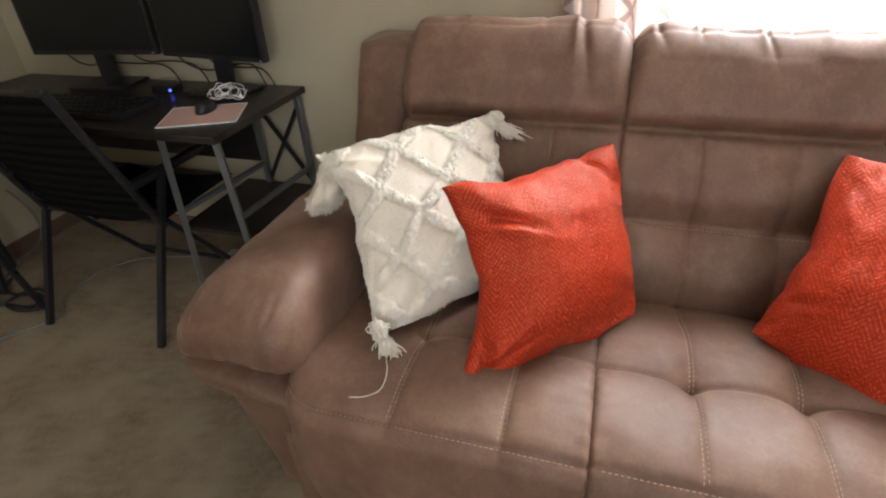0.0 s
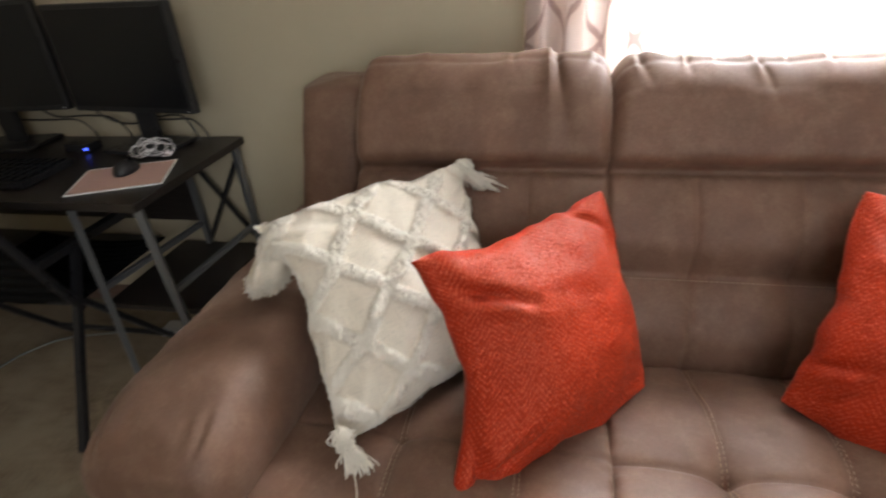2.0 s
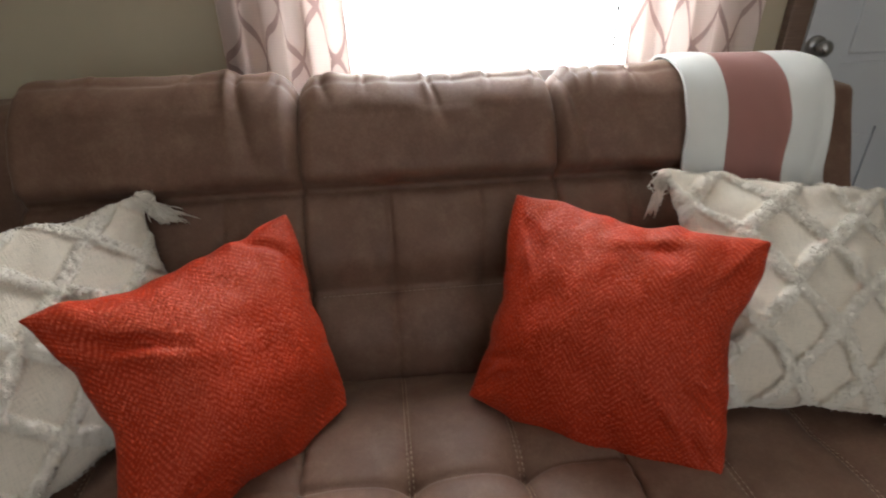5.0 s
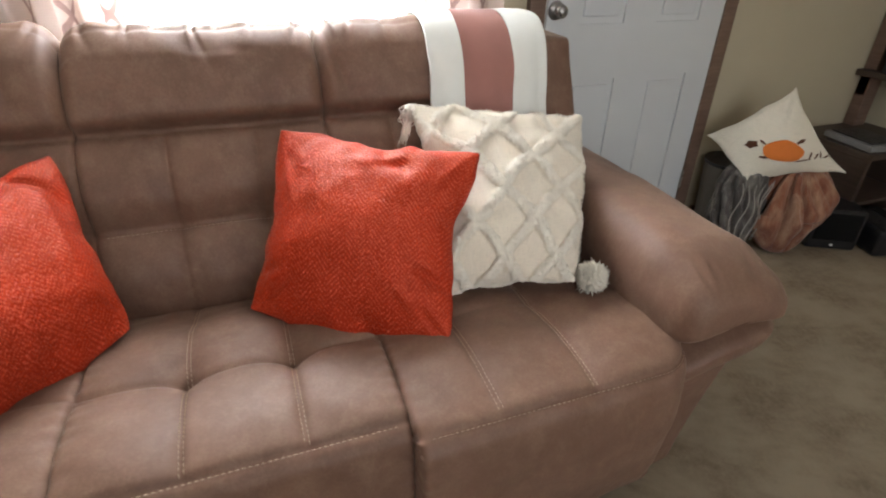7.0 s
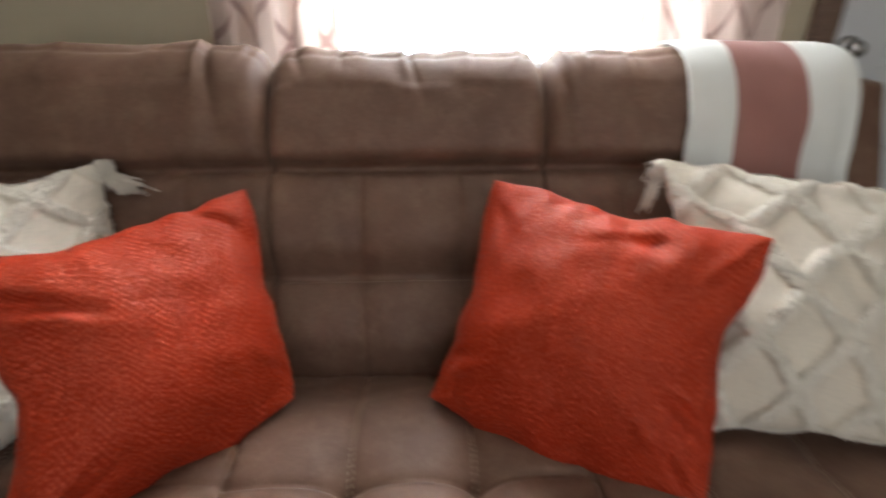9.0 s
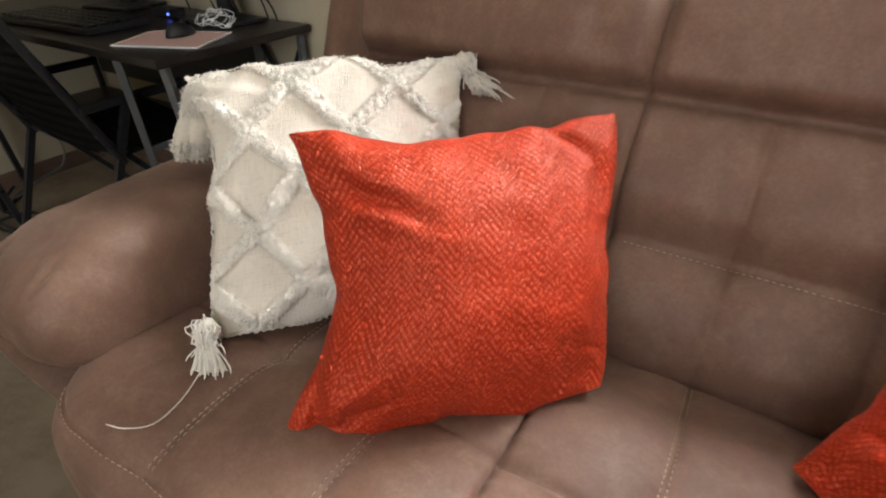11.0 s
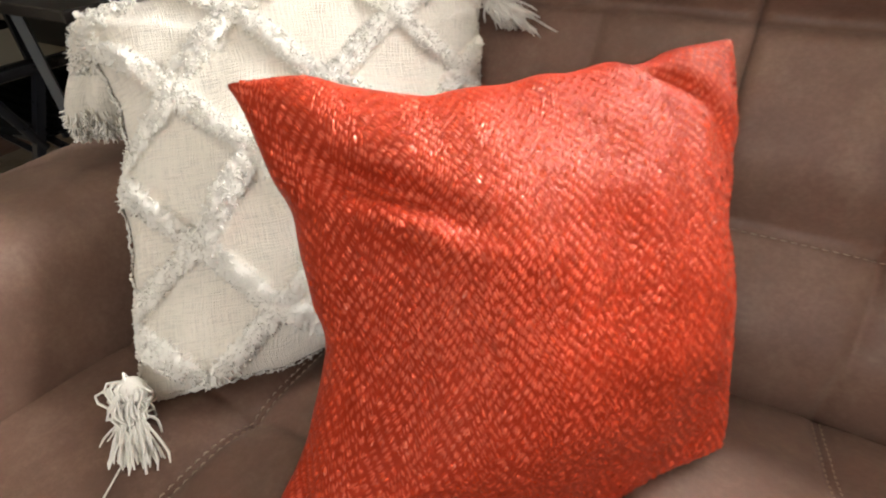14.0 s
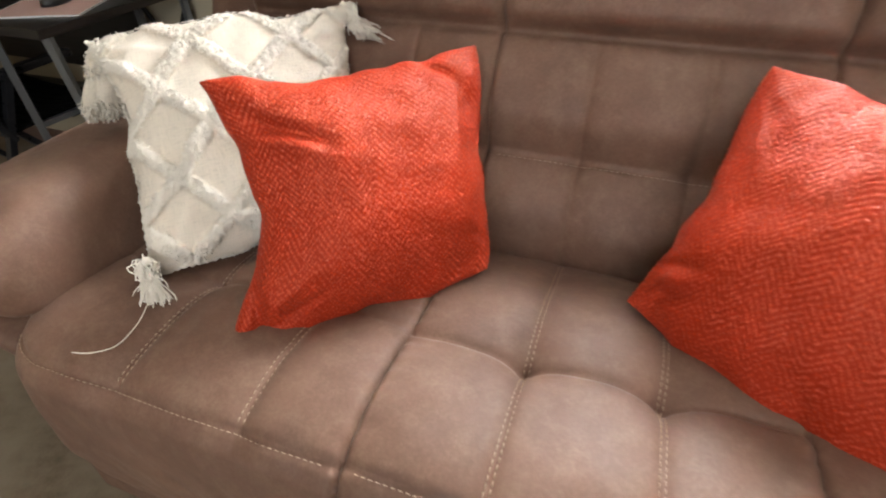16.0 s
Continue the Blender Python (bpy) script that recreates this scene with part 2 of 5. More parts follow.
def tube(points, r, mat, name, parent=None, label=""):
    c = bpy.data.curves.new(name, "CURVE")
    c.dimensions, c.bevel_depth, c.bevel_resolution = "3D", r, 2
    s = c.splines.new("NURBS")
    s.points.add(len(points) - 1)
    for p, co in zip(s.points, points):
        p.co = (*co, 1)
    s.use_endpoint_u, s.order_u = True, 3
    tmp = bpy.data.objects.new("tmp", c)
    scene.collection.objects.link(tmp)
    me = bpy.data.meshes.new_from_object(tmp.evaluated_get(bpy.context.evaluated_depsgraph_get()))
    bpy.data.objects.remove(tmp)
    me.name = name
    me.materials.clear()
    me.shade_smooth()
    return link_part(name, me, mat, parent, label)


def normals(P):
    du, dv = np.gradient(P, axis=0), np.gradient(P, axis=1)
    n = np.cross(du, dv)
    return n / (np.linalg.norm(n, axis=2, keepdims=True) + 1e-12)


WAVES = [(np.random.RandomState(k).normal(size=(24, 3)), np.random.RandomState(k + 50).uniform(0, 6.28, 24)) for k in range(8)]


def lumps(P, scale, seed=0):
    """Smooth uneven values of about -1 to 1 over places P."""
    d, ph = WAVES[seed % 8]
    return np.sin(np.tensordot(P * scale, d.T, 1) + ph).sum(-1) / 5.0


def sheet(P, name, mat, parent=None, label="", uv=None, close_u=False):
    """A grid of places as one smooth mesh. uv: two grids in metres."""
    nu, nv = P.shape[:2]
    idx = np.arange(nu * nv).reshape(nu, nv)
    if close_u:
        nxt = np.vstack([idx[1:], idx[:1]])
        f = np.stack([idx[:, :-1], nxt[:, :-1], nxt[:, 1:], idx[:, 1:]], -1).reshape(-1, 4)
    else:
        f = np.stack([idx[:-1, :-1], idx[1:, :-1], idx[1:, 1:], idx[:-1, 1:]], -1).reshape(-1, 4)
    me = bpy.data.meshes.new(name)
    me.from_pydata(P.reshape(-1, 3).tolist(), [], f.tolist())
    if uv is not None:
        layer = me.uv_layers.new(name="UVMap")
        flat = np.stack([uv[0].ravel(), uv[1].ravel()], -1)[f.ravel()]
        layer.data.foreach_set("uv", flat.ravel().astype(np.float32))
    me.shade_smooth()
    return link_part(name, me, mat, parent, label)


def strands(lines, r, name, mat, parent=None, label="", kind=""):
    """Thin three-sided threads, each along a short list of places, in one mesh."""
    vs, fs = [], []
    for L in lines:
        L = np.asarray(L, float)
        t = np.gradient(L, axis=0)
        t /= np.linalg.norm(t, axis=1, keepdims=True) + 1e-12
        side = np.cross(t, (0.31, 0.52, 0.79))
        side /= np.linalg.norm(side, axis=1, keepdims=True) + 1e-12
        up = np.cross(t, side)
        k0, n = len(vs), len(L)
        for i in range(n):
            rr = r * (1.0 if i < n - 1 else 0.55)
            for a in (0, 2.094, 4.189):
                vs.append(L[i] + rr * (math.cos(a) * side[i] + math.sin(a) * up[i]))
        for i in range(n - 1):
            for a in range(3):
                b = (a + 1) % 3
                fs.append((k0 + 3 * i + a, k0 + 3 * i + b, k0 + 3 * i + 3 + b, k0 + 3 * i + 3 + a))
        fs.append((k0 + 3 * n - 3, k0 + 3 * n - 2, k0 + 3 * n - 1))
    me = bpy.data.meshes.new(name)
    me.from_pydata([tuple(v) for v in vs], [], fs)
    me.shade_smooth()
    ob = link_part(name, me, mat, parent, label)
    if kind:
        ob["kind"] = kind
    return ob


def smooth_path(keys, n):
    """Evenly spaced places on a smooth line through the keys."""
    keys = np.asarray(keys, float)
    out = []
    pad = np.vstack([2 * keys[0] - keys[1], keys, 2 * keys[-1] - keys[-2]])
    for i in range(len(keys) - 1):
        a, b, c, d = pad[i:i + 4]
        for s in np.linspace(0, 1, 24, endpoint=False):
            out.append(0.5 * (2 * b + (c - a) * s + (2 * a - 5 * b + 4 * c - d) * s * s + (3 * b - a - 3 * c + d) * s ** 3))
    out.append(keys[-1])
    out = np.array(out)
    L = np.r_[0, np.cumsum(np.linalg.norm(np.diff(out, axis=0), axis=1))]
    q = np.linspace(0, L[-1], n)
    return np.stack([np.interp(q, L, out[:, k]) for k in range(out.shape[1])], -1)


def dent(d, width):
    return np.exp(-np.abs(d / width) ** 1.5)


# ---- room ----
WALL_Y = 0.50


def structure(name, bm, mat, label, category):
    return tagged(part(name, bm, mat), label, category, "", "structure")


structure("floor", boxes((-3.1, 3.4, -3.7, 0.75, -0.12, 0.0), bevel=0), CARPET, "mottled beige cut-pile carpet, worn and trodden", "floor")
structure("ceiling", boxes((-3.1, 3.4, -3.7, 0.75, 2.42, 2.54), bevel=0), CEIL, "plain white textured ceiling of the living room", "ceiling")
# the window wall, with a window opening (x -0.33 to 0.83) and a doorway (x 1.175 to 2.03)
structure("wall_north", boxes((-2.92, -0.33, WALL_Y, 0.64, 0, 2.42), (-0.33, 0.83, WALL_Y, 0.64, 0, 0.92), (-0.33, 0.83, WALL_Y, 0.64, 2.08, 2.42),
                              (0.83, 1.175, WALL_Y, 0.64, 0, 2.42), (1.175, 2.03, WALL_Y, 0.64, 2.05, 2.42), (2.03, 3.2, WALL_Y, 0.64, 0, 2.42), bevel=0),
          WALL, "beige painted wall with a window and a doorway", "wall")
structure("wall_west", boxes((-3.04, -2.92, -3.6, 0.64, 0, 2.42), bevel=0), WALL, "beige painted side wall beside the desk", "wall")
structure("wall_east", boxes((3.2, 3.32, -3.6, 0.64, 0, 2.42), bevel=0), WALL, "beige painted side wall beyond the door", "wall")
# unseen end wall; its wide opening is added to hold the fill lamp
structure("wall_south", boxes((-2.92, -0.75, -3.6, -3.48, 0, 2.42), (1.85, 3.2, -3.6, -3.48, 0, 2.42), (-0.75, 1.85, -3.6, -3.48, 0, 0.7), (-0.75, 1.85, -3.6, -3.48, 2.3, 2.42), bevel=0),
          WALL, "plain beige unseen wall with a wide opening added for fill light", "wall")
structure("baseboard", boxes((-2.92, 1.10, WALL_Y - 0.014, WALL_Y - 0.001, 0, 0.075), (2.10, 3.2, WALL_Y - 0.014, WALL_Y - 0.001, 0, 0.075), (-2.919, -2.905, -3.4, WALL_Y - 0.015, 0, 0.075), bevel=0.003),
          TRIM, "low brown wooden baseboard along the walls", "baseboard")

win = thing("window_1", 0.25, WALL_Y, 0.92, "white vinyl window, glass blown out by daylight", "window", "", "structure")
part("window_frame", boxes((-0.58, -0.53, 0.03, 0.10, 0, 1.16), (0.53, 0.58, 0.03, 0.10, 0, 1.16), (-0.53, 0.53, 0.03, 0.10, 0, 0.05), (-0.53, 0.53, 0.03, 0.10, 1.11, 1.16)), VINYL, win)
pane = part("pane", boxes((-0.53, 0.53, 0.06, 0.066, 0.05, 1.11), bevel=0), GLASS, win)
pane.visible_shadow = False
part("window_sill", boxes((-0.60, 0.60, -0.03, 0.03, -0.02, 0.0)), VINYL, win)
back = tagged(part("backdrop", boxes((-4, 4.5, 2.4, 2.45, -1, 4.5), bevel=0), OUTSIDE), "overexposed white daylight outside the window", "backdrop", "", "structure")

# blind cord with beads
cord = thing("blind_cord", 0.565, 0.43, 2.05, "thin dark beaded blind cord hanging in the window", "cord")
part("chain", bar((0, 0, 0), (0.004, 0, -1.16), 0.0022, 6), BLACK, cord)
beads = bmesh.new()
for k in range(60):
    made = bmesh.ops.create_icosphere(beads, subdivisions=1, radius=0.0042)["verts"]
    bmesh.ops.translate(beads, vec=(0, 0, -0.012 - k * 0.019), verts=made)
tagged(part("bead_string", beads, BLACK, cord), kind="stuff")


def curtain(x0, x1, folds, seed, label):
    ob = thing("curtain", (x0 + x1) / 2, 0.42, 0.0, label, "curtain", "curtains at the window")
    nu, nv = 160, 60
    u, v = np.meshgrid(np.linspace(0, 1, nu), np.linspace(0, 1, nv), indexing="ij")
    z = 0.28 + v * 1.90
    w = (x1 - x0)
    ph = u * folds * 2 * np.pi + 0.5 * np.sin(z * 2 + seed)
    x = (u - 0.5) * w * (1 + 0.05 * np.sin(3 * z + seed)) + 0.006 * np.sin(ph * 2 + z * 3)
    y = 0.019 * np.sin(ph) * (0.75 + 0.25 * np.sin(5 * u + seed)) + 0.006 * np.sin(ph * 1.7 + 4 * z)
    arc = np.cumsum(np.hypot(np.diff(x[:, :1], axis=0, prepend=x[:1, :1]), np.diff(y[:, :1], axis=0, prepend=y[:1, :1])), axis=0)
    P = np.stack([x, y, z], -1)
    cloth = sheet(P, "cloth", CURTAIN, ob, uv=(arc + np.zeros_like(z), z))
    so = cloth.modifiers.new("thickness", "SOLIDIFY")
    so.thickness = 0.0012
    return ob


curtain(-0.50, -0.17, 3, 0.4, "cream and blush curtain with taupe trellis lines")
curtain(0.585, 0.985, 3, 2.1, "cream and blush curtain with taupe trellis lines, gathered beside the door")
rod = thing("curtain_rod", 0.25, 0.42, 2.2, "slim dark curtain rod above the window", "curtain rod")
part("pole", bar((-0.86, 0, 0), (0.86, 0, 0), 0.010), BRASS, rod)
for s in (-1, 1):
    part("finial", bar((s * 0.86, 0, 0), (s * 0.91, 0, 0), 0.018), BRASS, rod)
    part("bracket", bar((s * 0.80, 0, 0), (s * 0.80, 0.08, 0), 0.007), BRASS, rod)

# door with six raised panels
door = thing("door_1", 1.19, 0.47, 0.0, "closed white six-panel door with a dark round knob", "door", "", "structure")
frame_boxes = [(0.0, 0.135, 0, 0.035, 0.01, 2.04), (0.345, 0.50, 0, 0.035, 0.01, 2.04), (0.71, 0.83, 0, 0.035, 0.01, 2.04)]
for xa, xb in ((0.135, 0.345), (0.50, 0.71)):
    for za, zb in ((0.01, 0.20), (0.755, 0.965), (1.60, 1.68), (1.93, 2.04)):
        frame_boxes.append((xa, xb, 0, 0.035, za, zb))
part("door_frame", boxes(*frame_boxes, bevel=0), DOOR, door)
for xa, xb in ((0.135, 0.345), (0.50, 0.71)):
    for za, zb in ((0.20, 0.755), (0.965, 1.60), (1.68, 1.93)):
        bm = boxes((xa, xb, 0.009, 0.03, za, zb), bevel=0)
        made = boxes((xa + 0.024, xb - 0.024, 0.002, 0.02, za + 0.024, zb - 0.024), bevel=0.007, seg=2)
        me = bpy.data.meshes.new("tmp_panel")
        made.to_mesh(me)
        made.free()
        bm.from_mesh(me)
        bpy.data.meshes.remove(me)
        part("panel", bm, DOOR, door)
knob = bmesh.new()
bmesh.ops.create_cone(knob, cap_ends=True, segments=28, radius1=0.034, radius2=0.031, depth=0.012, matrix=pose(0, -0.006, 0, 90))
bmesh.ops.create_cone(knob, cap_ends=True, segments=20, radius1=0.012, radius2=0.012, depth=0.03, matrix=pose(0, -0.025, 0, 90))
bmesh.ops.create_uvsphere(knob, u_segments=24, v_segments=14, radius=0.024, matrix=pose(0, -0.042, 0) @ Matrix.Diagonal((1, 0.75, 1, 1)))
kn = part("door_knob", knob, BRASS, door, "dark metal round knob with a rose", smooth=True)
kn.location = (0.035, 0, 1.015)
for z in (0.25, 1.10, 1.85):
    part("hinge", bar((0.832, -0.004, z - 0.045), (0.832, -0.004, z + 0.045), 0.006), BRASS, door)
structure("trim", boxes((1.115, 1.18, WALL_Y - 0.035, WALL_Y - 0.002, 0, 2.05), (2.025, 2.09, WALL_Y - 0.035, WALL_Y - 0.002, 0, 2.05), (1.115, 2.09, WALL_Y - 0.036, WALL_Y - 0.002, 2.052, 2.12), bevel=0.005),
          TRIM, "brown wooden trim round the door", "door trim")


# ---- sofa ----
sofa = thing("sofa", 0, 0, 0, "brown faux-suede three-seat reclining sofa with tufted cushions", "sofa")


def crease_edge(q, r):
    """How far a cushion falls away towards its edge: q is the distance to the edge, r the radius."""
    k = np.clip(1 - q / r, 0, 1)
    return r * (1 - np.sqrt(np.maximum(0, 1 - k * k)))


def stitches(P, i_list, axis, v0, v1, name_parent, step=0.0105):
    """Short raised threads along a row or column of a grid."""
    lines = []
    for i in i_list:
        L = P[i, v0:v1] if axis == 0 else P[v0:v1, i]
        seg = np.linalg.norm(np.diff(L, axis=0), axis=1)
        s = np.r_[0, np.cumsum(seg)]
        q = np.arange(0.004, s[-1] - 0.008, step)
        for a in q:
            p = [np.array([np.interp(a + o, s, L[:, k]) for k in range(3)]) for o in (0, 0.0032, 0.0064)]
            lines.append(p)
    return lines


def lifted(lines, up):
    return [[l[0], l[1] + np.array(up), l[2]] for l in lines]


def seat_cushion(x0, x1, seams, front, seed, tuft=1.0, outer=0):
    nu, nv = 150, 230
    prof = smooth_path([(0.02, 0.37), (-0.12, 0.398), (-0.22, 0.432), (-0.34, 0.474), (-0.49, 0.491), (-0.63, 0.502), (front + 0.055, 0.490), (front + 0.012, 0.462), (front, 0.425), (front - 0.004, 0.33), (front + 0.010, 0.20), (front + 0.03, 0.11)], nv)
    x = np.r_[x0, np.linspace(x0 + 0.0006, x1 - 0.0006, nu - 2), x1]
    P = np.zeros((nu, nv, 3))
    P[..., 0], P[..., 1], P[..., 2] = x[:, None], prof[None, :, 0], prof[None, :, 1]
    N = normals(P)
    N *= np.sign(N[nu // 2, nv // 4, 2])
    q = np.minimum(x - x0, x1 - x)[:, None]
    d = -crease_edge(q, 0.014) * 1.1
    s = np.r_[0, np.cumsum(np.linalg.norm(np.diff(prof, axis=0), axis=1))][None, :]
    j_t, j_f = int(np.argmin(np.abs(prof[:, 0] + 0.487) + (prof[:, 1] < 0.4))), int(np.argmin(np.hypot(prof[:, 0] - front - 0.03, prof[:, 1] - 0.475)))
    along = np.abs(s - s[0, j_t])
    topmask = 1 / (1 + np.exp((s - s[0, j_f]) / 0.02))
    for xs in seams:
        dx = x[:, None] - xs
        d = d - 0.0065 * dent(dx, 0.008) * topmask - 0.004 * np.exp(-(dx / 0.04) ** 2) * topmask
        d = d - tuft * 0.034 * np.exp(-np.hypot(dx, along) / 0.024)
    d = d - tuft * (0.009 * dent(along, 0.007) + 0.008 * np.exp(-(along / 0.04) ** 2)) * (q > 0.004)
    d = d - 0.006 * dent(s - s[0, j_f], 0.007)
    # pillowing between the seams
    cuts = [x0, *seams, x1]
    for a, b in zip(cuts, cuts[1:]):
        m = (x > a) & (x < b)
        d = d + 0.004 * (np.sin(np.pi * np.clip((x - a) / (b - a), 0, 1)) * m)[:, None] * topmask
    if outer:
        away = (x - x0) if outer < 0 else (x1 - x)
        bend = crease_edge(away, 0.11)[:, None]
        P[..., 1] += bend * np.clip((-0.45 - prof[None, :, 0]) / 0.25, 0, 1)
    P0 = P + 0.0
    d = d + 0.0025 * lumps(P0, 14, seed) + 0.0011 * lumps(P0, 45, seed + 1) + 0.0022 * np.exp(-q / 0.018) * np.sin(s * 2 * np.pi / 0.034 + 2.5 * lumps(P0, 9, seed)) + 0.003 * np.exp(-(s - s[0, j_f]) ** 2 / 0.003) * lumps(P0 * np.array([1, 0.3, 0.3]), 34, seed + 2)
    P = P + N * d[..., None]
    P[0] -= N[0] * 0.14
    P[-1] -= N[-1] * 0.14
    cush = sheet(P, "seat_cushion", SUEDE, sofa)
    lines = []
    for xs in seams:
        i = int(np.argmin(np.abs(x - xs)))
        for off in (-1, 1):
            lines += lifted(stitches(P, [i + off], 0, nv // 7, j_f, None), (0, 0, 0.0016))
    lines += lifted(stitches(P, [j_f + 1], 1, 6, nu - 6, None), (0, -0.001, 0.0016))
    strands(lines, 0.0011, "stitching", STITCH, cush, "light tan double stitching")
    return P


seat_cushion(-0.2895, 0.2895, (-0.098, 0.106), -0.765, 0)
seat_cushion(-0.925, -0.2880, (-0.67, -0.447), -0.772, 3, 0.4, -1)
seat_cushion(0.2880, 0.925, (0.452, 0.662), -0.812, 5, 0.15, 1)


def back_profile(nv):
    return smooth_path([(-0.05, 0.32), (-0.145, 0.385), (-0.150, 0.48), (-0.118, 0.575), (-0.085, 0.625), (-0.068, 0.70), (-0.035, 0.775), (0.0, 0.83), (0.012, 0.88), (0.035, 0.95), (0.075, 1.012), (0.125, 1.042), (0.185, 1.030), (0.225, 0.97), (0.245, 0.85), (0.262, 0.5), (0.265, 0.10)], nv)


def back_grid(x0, x1, nu, nv, seams, seed, pleats, top=0.0):
    prof = back_profile(nv)
    x = np.r_[x0, np.linspace(x0 + 0.0006, x1 - 0.0006, nu - 2), x1]
    P = np.zeros((nu, nv, 3))
    P[..., 0], P[..., 1], P[..., 2] = x[:, None], prof[None, :, 0], prof[None, :, 1]
    N = normals(P)
    N *= -np.sign(N[nu // 2, nv // 4, 1])
    z, y = prof[None, :, 1], prof[None, :, 0]
    front = 1 / (1 + np.exp((y - 0.16) / 0.015))
    q = np.minimum(x - x0, x1 - x)[:, None]
    r = np.where(z > 0.84, 0.036, 0.020)
    d = -crease_edge(q, r) * 1.1
    # head roll swells over the groove, with a sharp fold at its foot
    d = d + 0.020 * np.exp(-((z - 0.905) / 0.055) ** 2) * front + 0.012 * np.exp(-((z - 0.99) / 0.05) ** 2)
    d = d + 0.008 * np.exp(-((z - 0.862) / 0.022) ** 2) * front
    d = d - (0.027 * dent(z - 0.832, 0.008) + 0.008 * np.exp(-((z - 0.825) / 0.025) ** 2)) * front
    d = d - (0.011 * dent(z - 0.62, 0.008) + 0.010 * np.exp(-((z - 0.62) / 0.035) ** 2)) * front
    d = d + 0.010 * np.exp(-((z - 0.72) / 0.06) ** 2) * front + 0.010 * np.exp(-((z - 0.51) / 0.06) ** 2) * front
    low = 1 / (1 + np.exp((z - 0.822) / 0.004)) * front
    for xs in seams:
        dx = x[:, None] - xs
        d = d - (0.005 * dent(dx, 0.007) + 0.006 * np.exp(-(dx / 0.035) ** 2)) * low
        d = d - 0.012 * np.exp(-np.hypot(dx, z - 0.62) / 0.018) * front
    # pleats that run down from the top seam: a dent with a raised lip beside it
    for share, w, ln, amp, slant in pleats:
        xc = x0 + share * (x1 - x0)
        drop = np.clip((1.05 - z) / ln, 0, 3) + (y > 0.14) * 0.6
        dx = x[:, None] - xc - slant * (1.05 - z)
        d = d + amp * (0.7 * dent(dx + 2.2 * w * (1 + drop), w * (1.4 + drop)) - dent(dx, w * (1 + 0.6 * drop))) * np.exp(-drop ** 2) * (z > 0.84)
    d = d - 0.010 * dent(z - 1.036, 0.004) * (y < 0.13) * (y > 0.085) * 0.5
    d = d + (0.0035 * lumps(P, 11, seed) + 0.0012 * lumps(P, 42, seed + 1)) + 0.004 * (z > 0.98) * lumps(P, 30, seed + 2)
    P = P + N * d[..., None]
    # rounded upper corners, and sides that turn inwards
    P[..., 2] += np.clip((z - 0.84) / 0.15, 0, 1) * (top - 0.034 * np.clip(1 - q / 0.055, 0, 1) ** 2.2)
    P[0] -= N[0] * 0.12
    P[-1] -= N[-1] * 0.12
    return P, x, prof


def back_cushion(x0, x1, seams, seed, pleats, top=0.0):
    P, x, prof = back_grid(x0, x1, 170, 260, seams, seed, pleats, top)
    cush = sheet(P, "back_cushion", SUEDE, sofa)
    lines = []
    jb, jt = int(np.argmin(np.abs(prof[:, 1] - 0.46))), int(np.argmin(np.abs(prof[:, 1] - 0.81) + (prof[:, 0] > 0.1)))
    jm = int(np.argmin(np.abs(prof[:, 1] - 0.613) + (prof[:, 0] > 0.1)))
    for xs in seams:
        i = int(np.argmin(np.abs(x - xs)))
        lines += lifted(stitches(P, [i], 0, jb, jt, None), (0, -0.0014, 0.0))
    lines += lifted(stitches(P, [jm], 1, 8, 142, None), (0, -0.0014, 0.0006))
    strands(lines, 0.0010, "stitching", STITCH, cush, "fine tan stitching along the seams")
    return P


back_cushion(-0.291, 0.291, (-0.10, 0.106), 2, [(0.26, 0.0035, 0.030, 0.006, 0.12), (0.50, 0.0045, 0.060, 0.009, 0.35), (0.74, 0.004, 0.025, 0.005, 0.0), (0.09, 0.005, 0.04, 0.006, 0.5), (0.94, 0.005, 0.045, 0.006, -0.5), (0.60, 0.003, 0.015, 0.004, 0.0), (0.36, 0.003, 0.015, 0.004, 0.1)], 0.004)
back_cushion(-0.880, -0.285, (-0.70, -0.46), 4, [(0.785, 0.0075, 0.11, 0.012, 0.22), (0.94, 0.005, 0.04, 0.005, -0.4), (0.62, 0.005, 0.03, 0.004, 0.3), (0.30, 0.004, 0.02, 0.003, 0.0)], 0.014)
back_cushion(0.285, 0.905, (0.46, 0.70), 6, [(0.035, 0.008, 0.16, 0.015, 0.30), (0.16, 0.004, 0.05, 0.008, -0.2), (0.30, 0.004, 0.04, 0.006, 0.1), (0.08, 0.004, 0.05, 0.007, 0.4)], 0.004)


def side_wing(s, y_shift):
    nv, nu = 90, 60
    ang = np.linspace(0, 2 * np.pi, nu, endpoint=False)
    P = np.zeros((nu, nv, 3))
    tt = np.linspace(0, 1, nv)
    for j, t in enumerate(tt):
        z = 0.30 + t * (0.985 - 0.30)
        yc = 0.03 + 0.42 * max(0, z - 0.45) + y_shift
        close = math.sqrt(max(0.0, 1 - max(0, (t - 0.965) / 0.035) ** 2))
        rx, ry = 0.092, 0.11
        if t == 1:
            rx = ry = 0.0005
        elif t > 0.965:
            rx, ry = 0.092 * (0.8 + 0.2 * close), 0.11 * (0.82 + 0.18 * close)
        ex = 0.42
        P[:, j, 0] = s * 0.992 + np.sign(np.cos(ang)) * np.abs(np.cos(ang)) ** ex * rx
        P[:, j, 1] = yc + np.sign(np.sin(ang)) * np.abs(np.sin(ang)) ** ex * ry
        P[:, j, 2] = z
    P += normals(P) * (0.003 * lumps(P, 16, 3))[..., None]
    sheet(P, "side_wing", SUEDE, sofa, close_u=True)


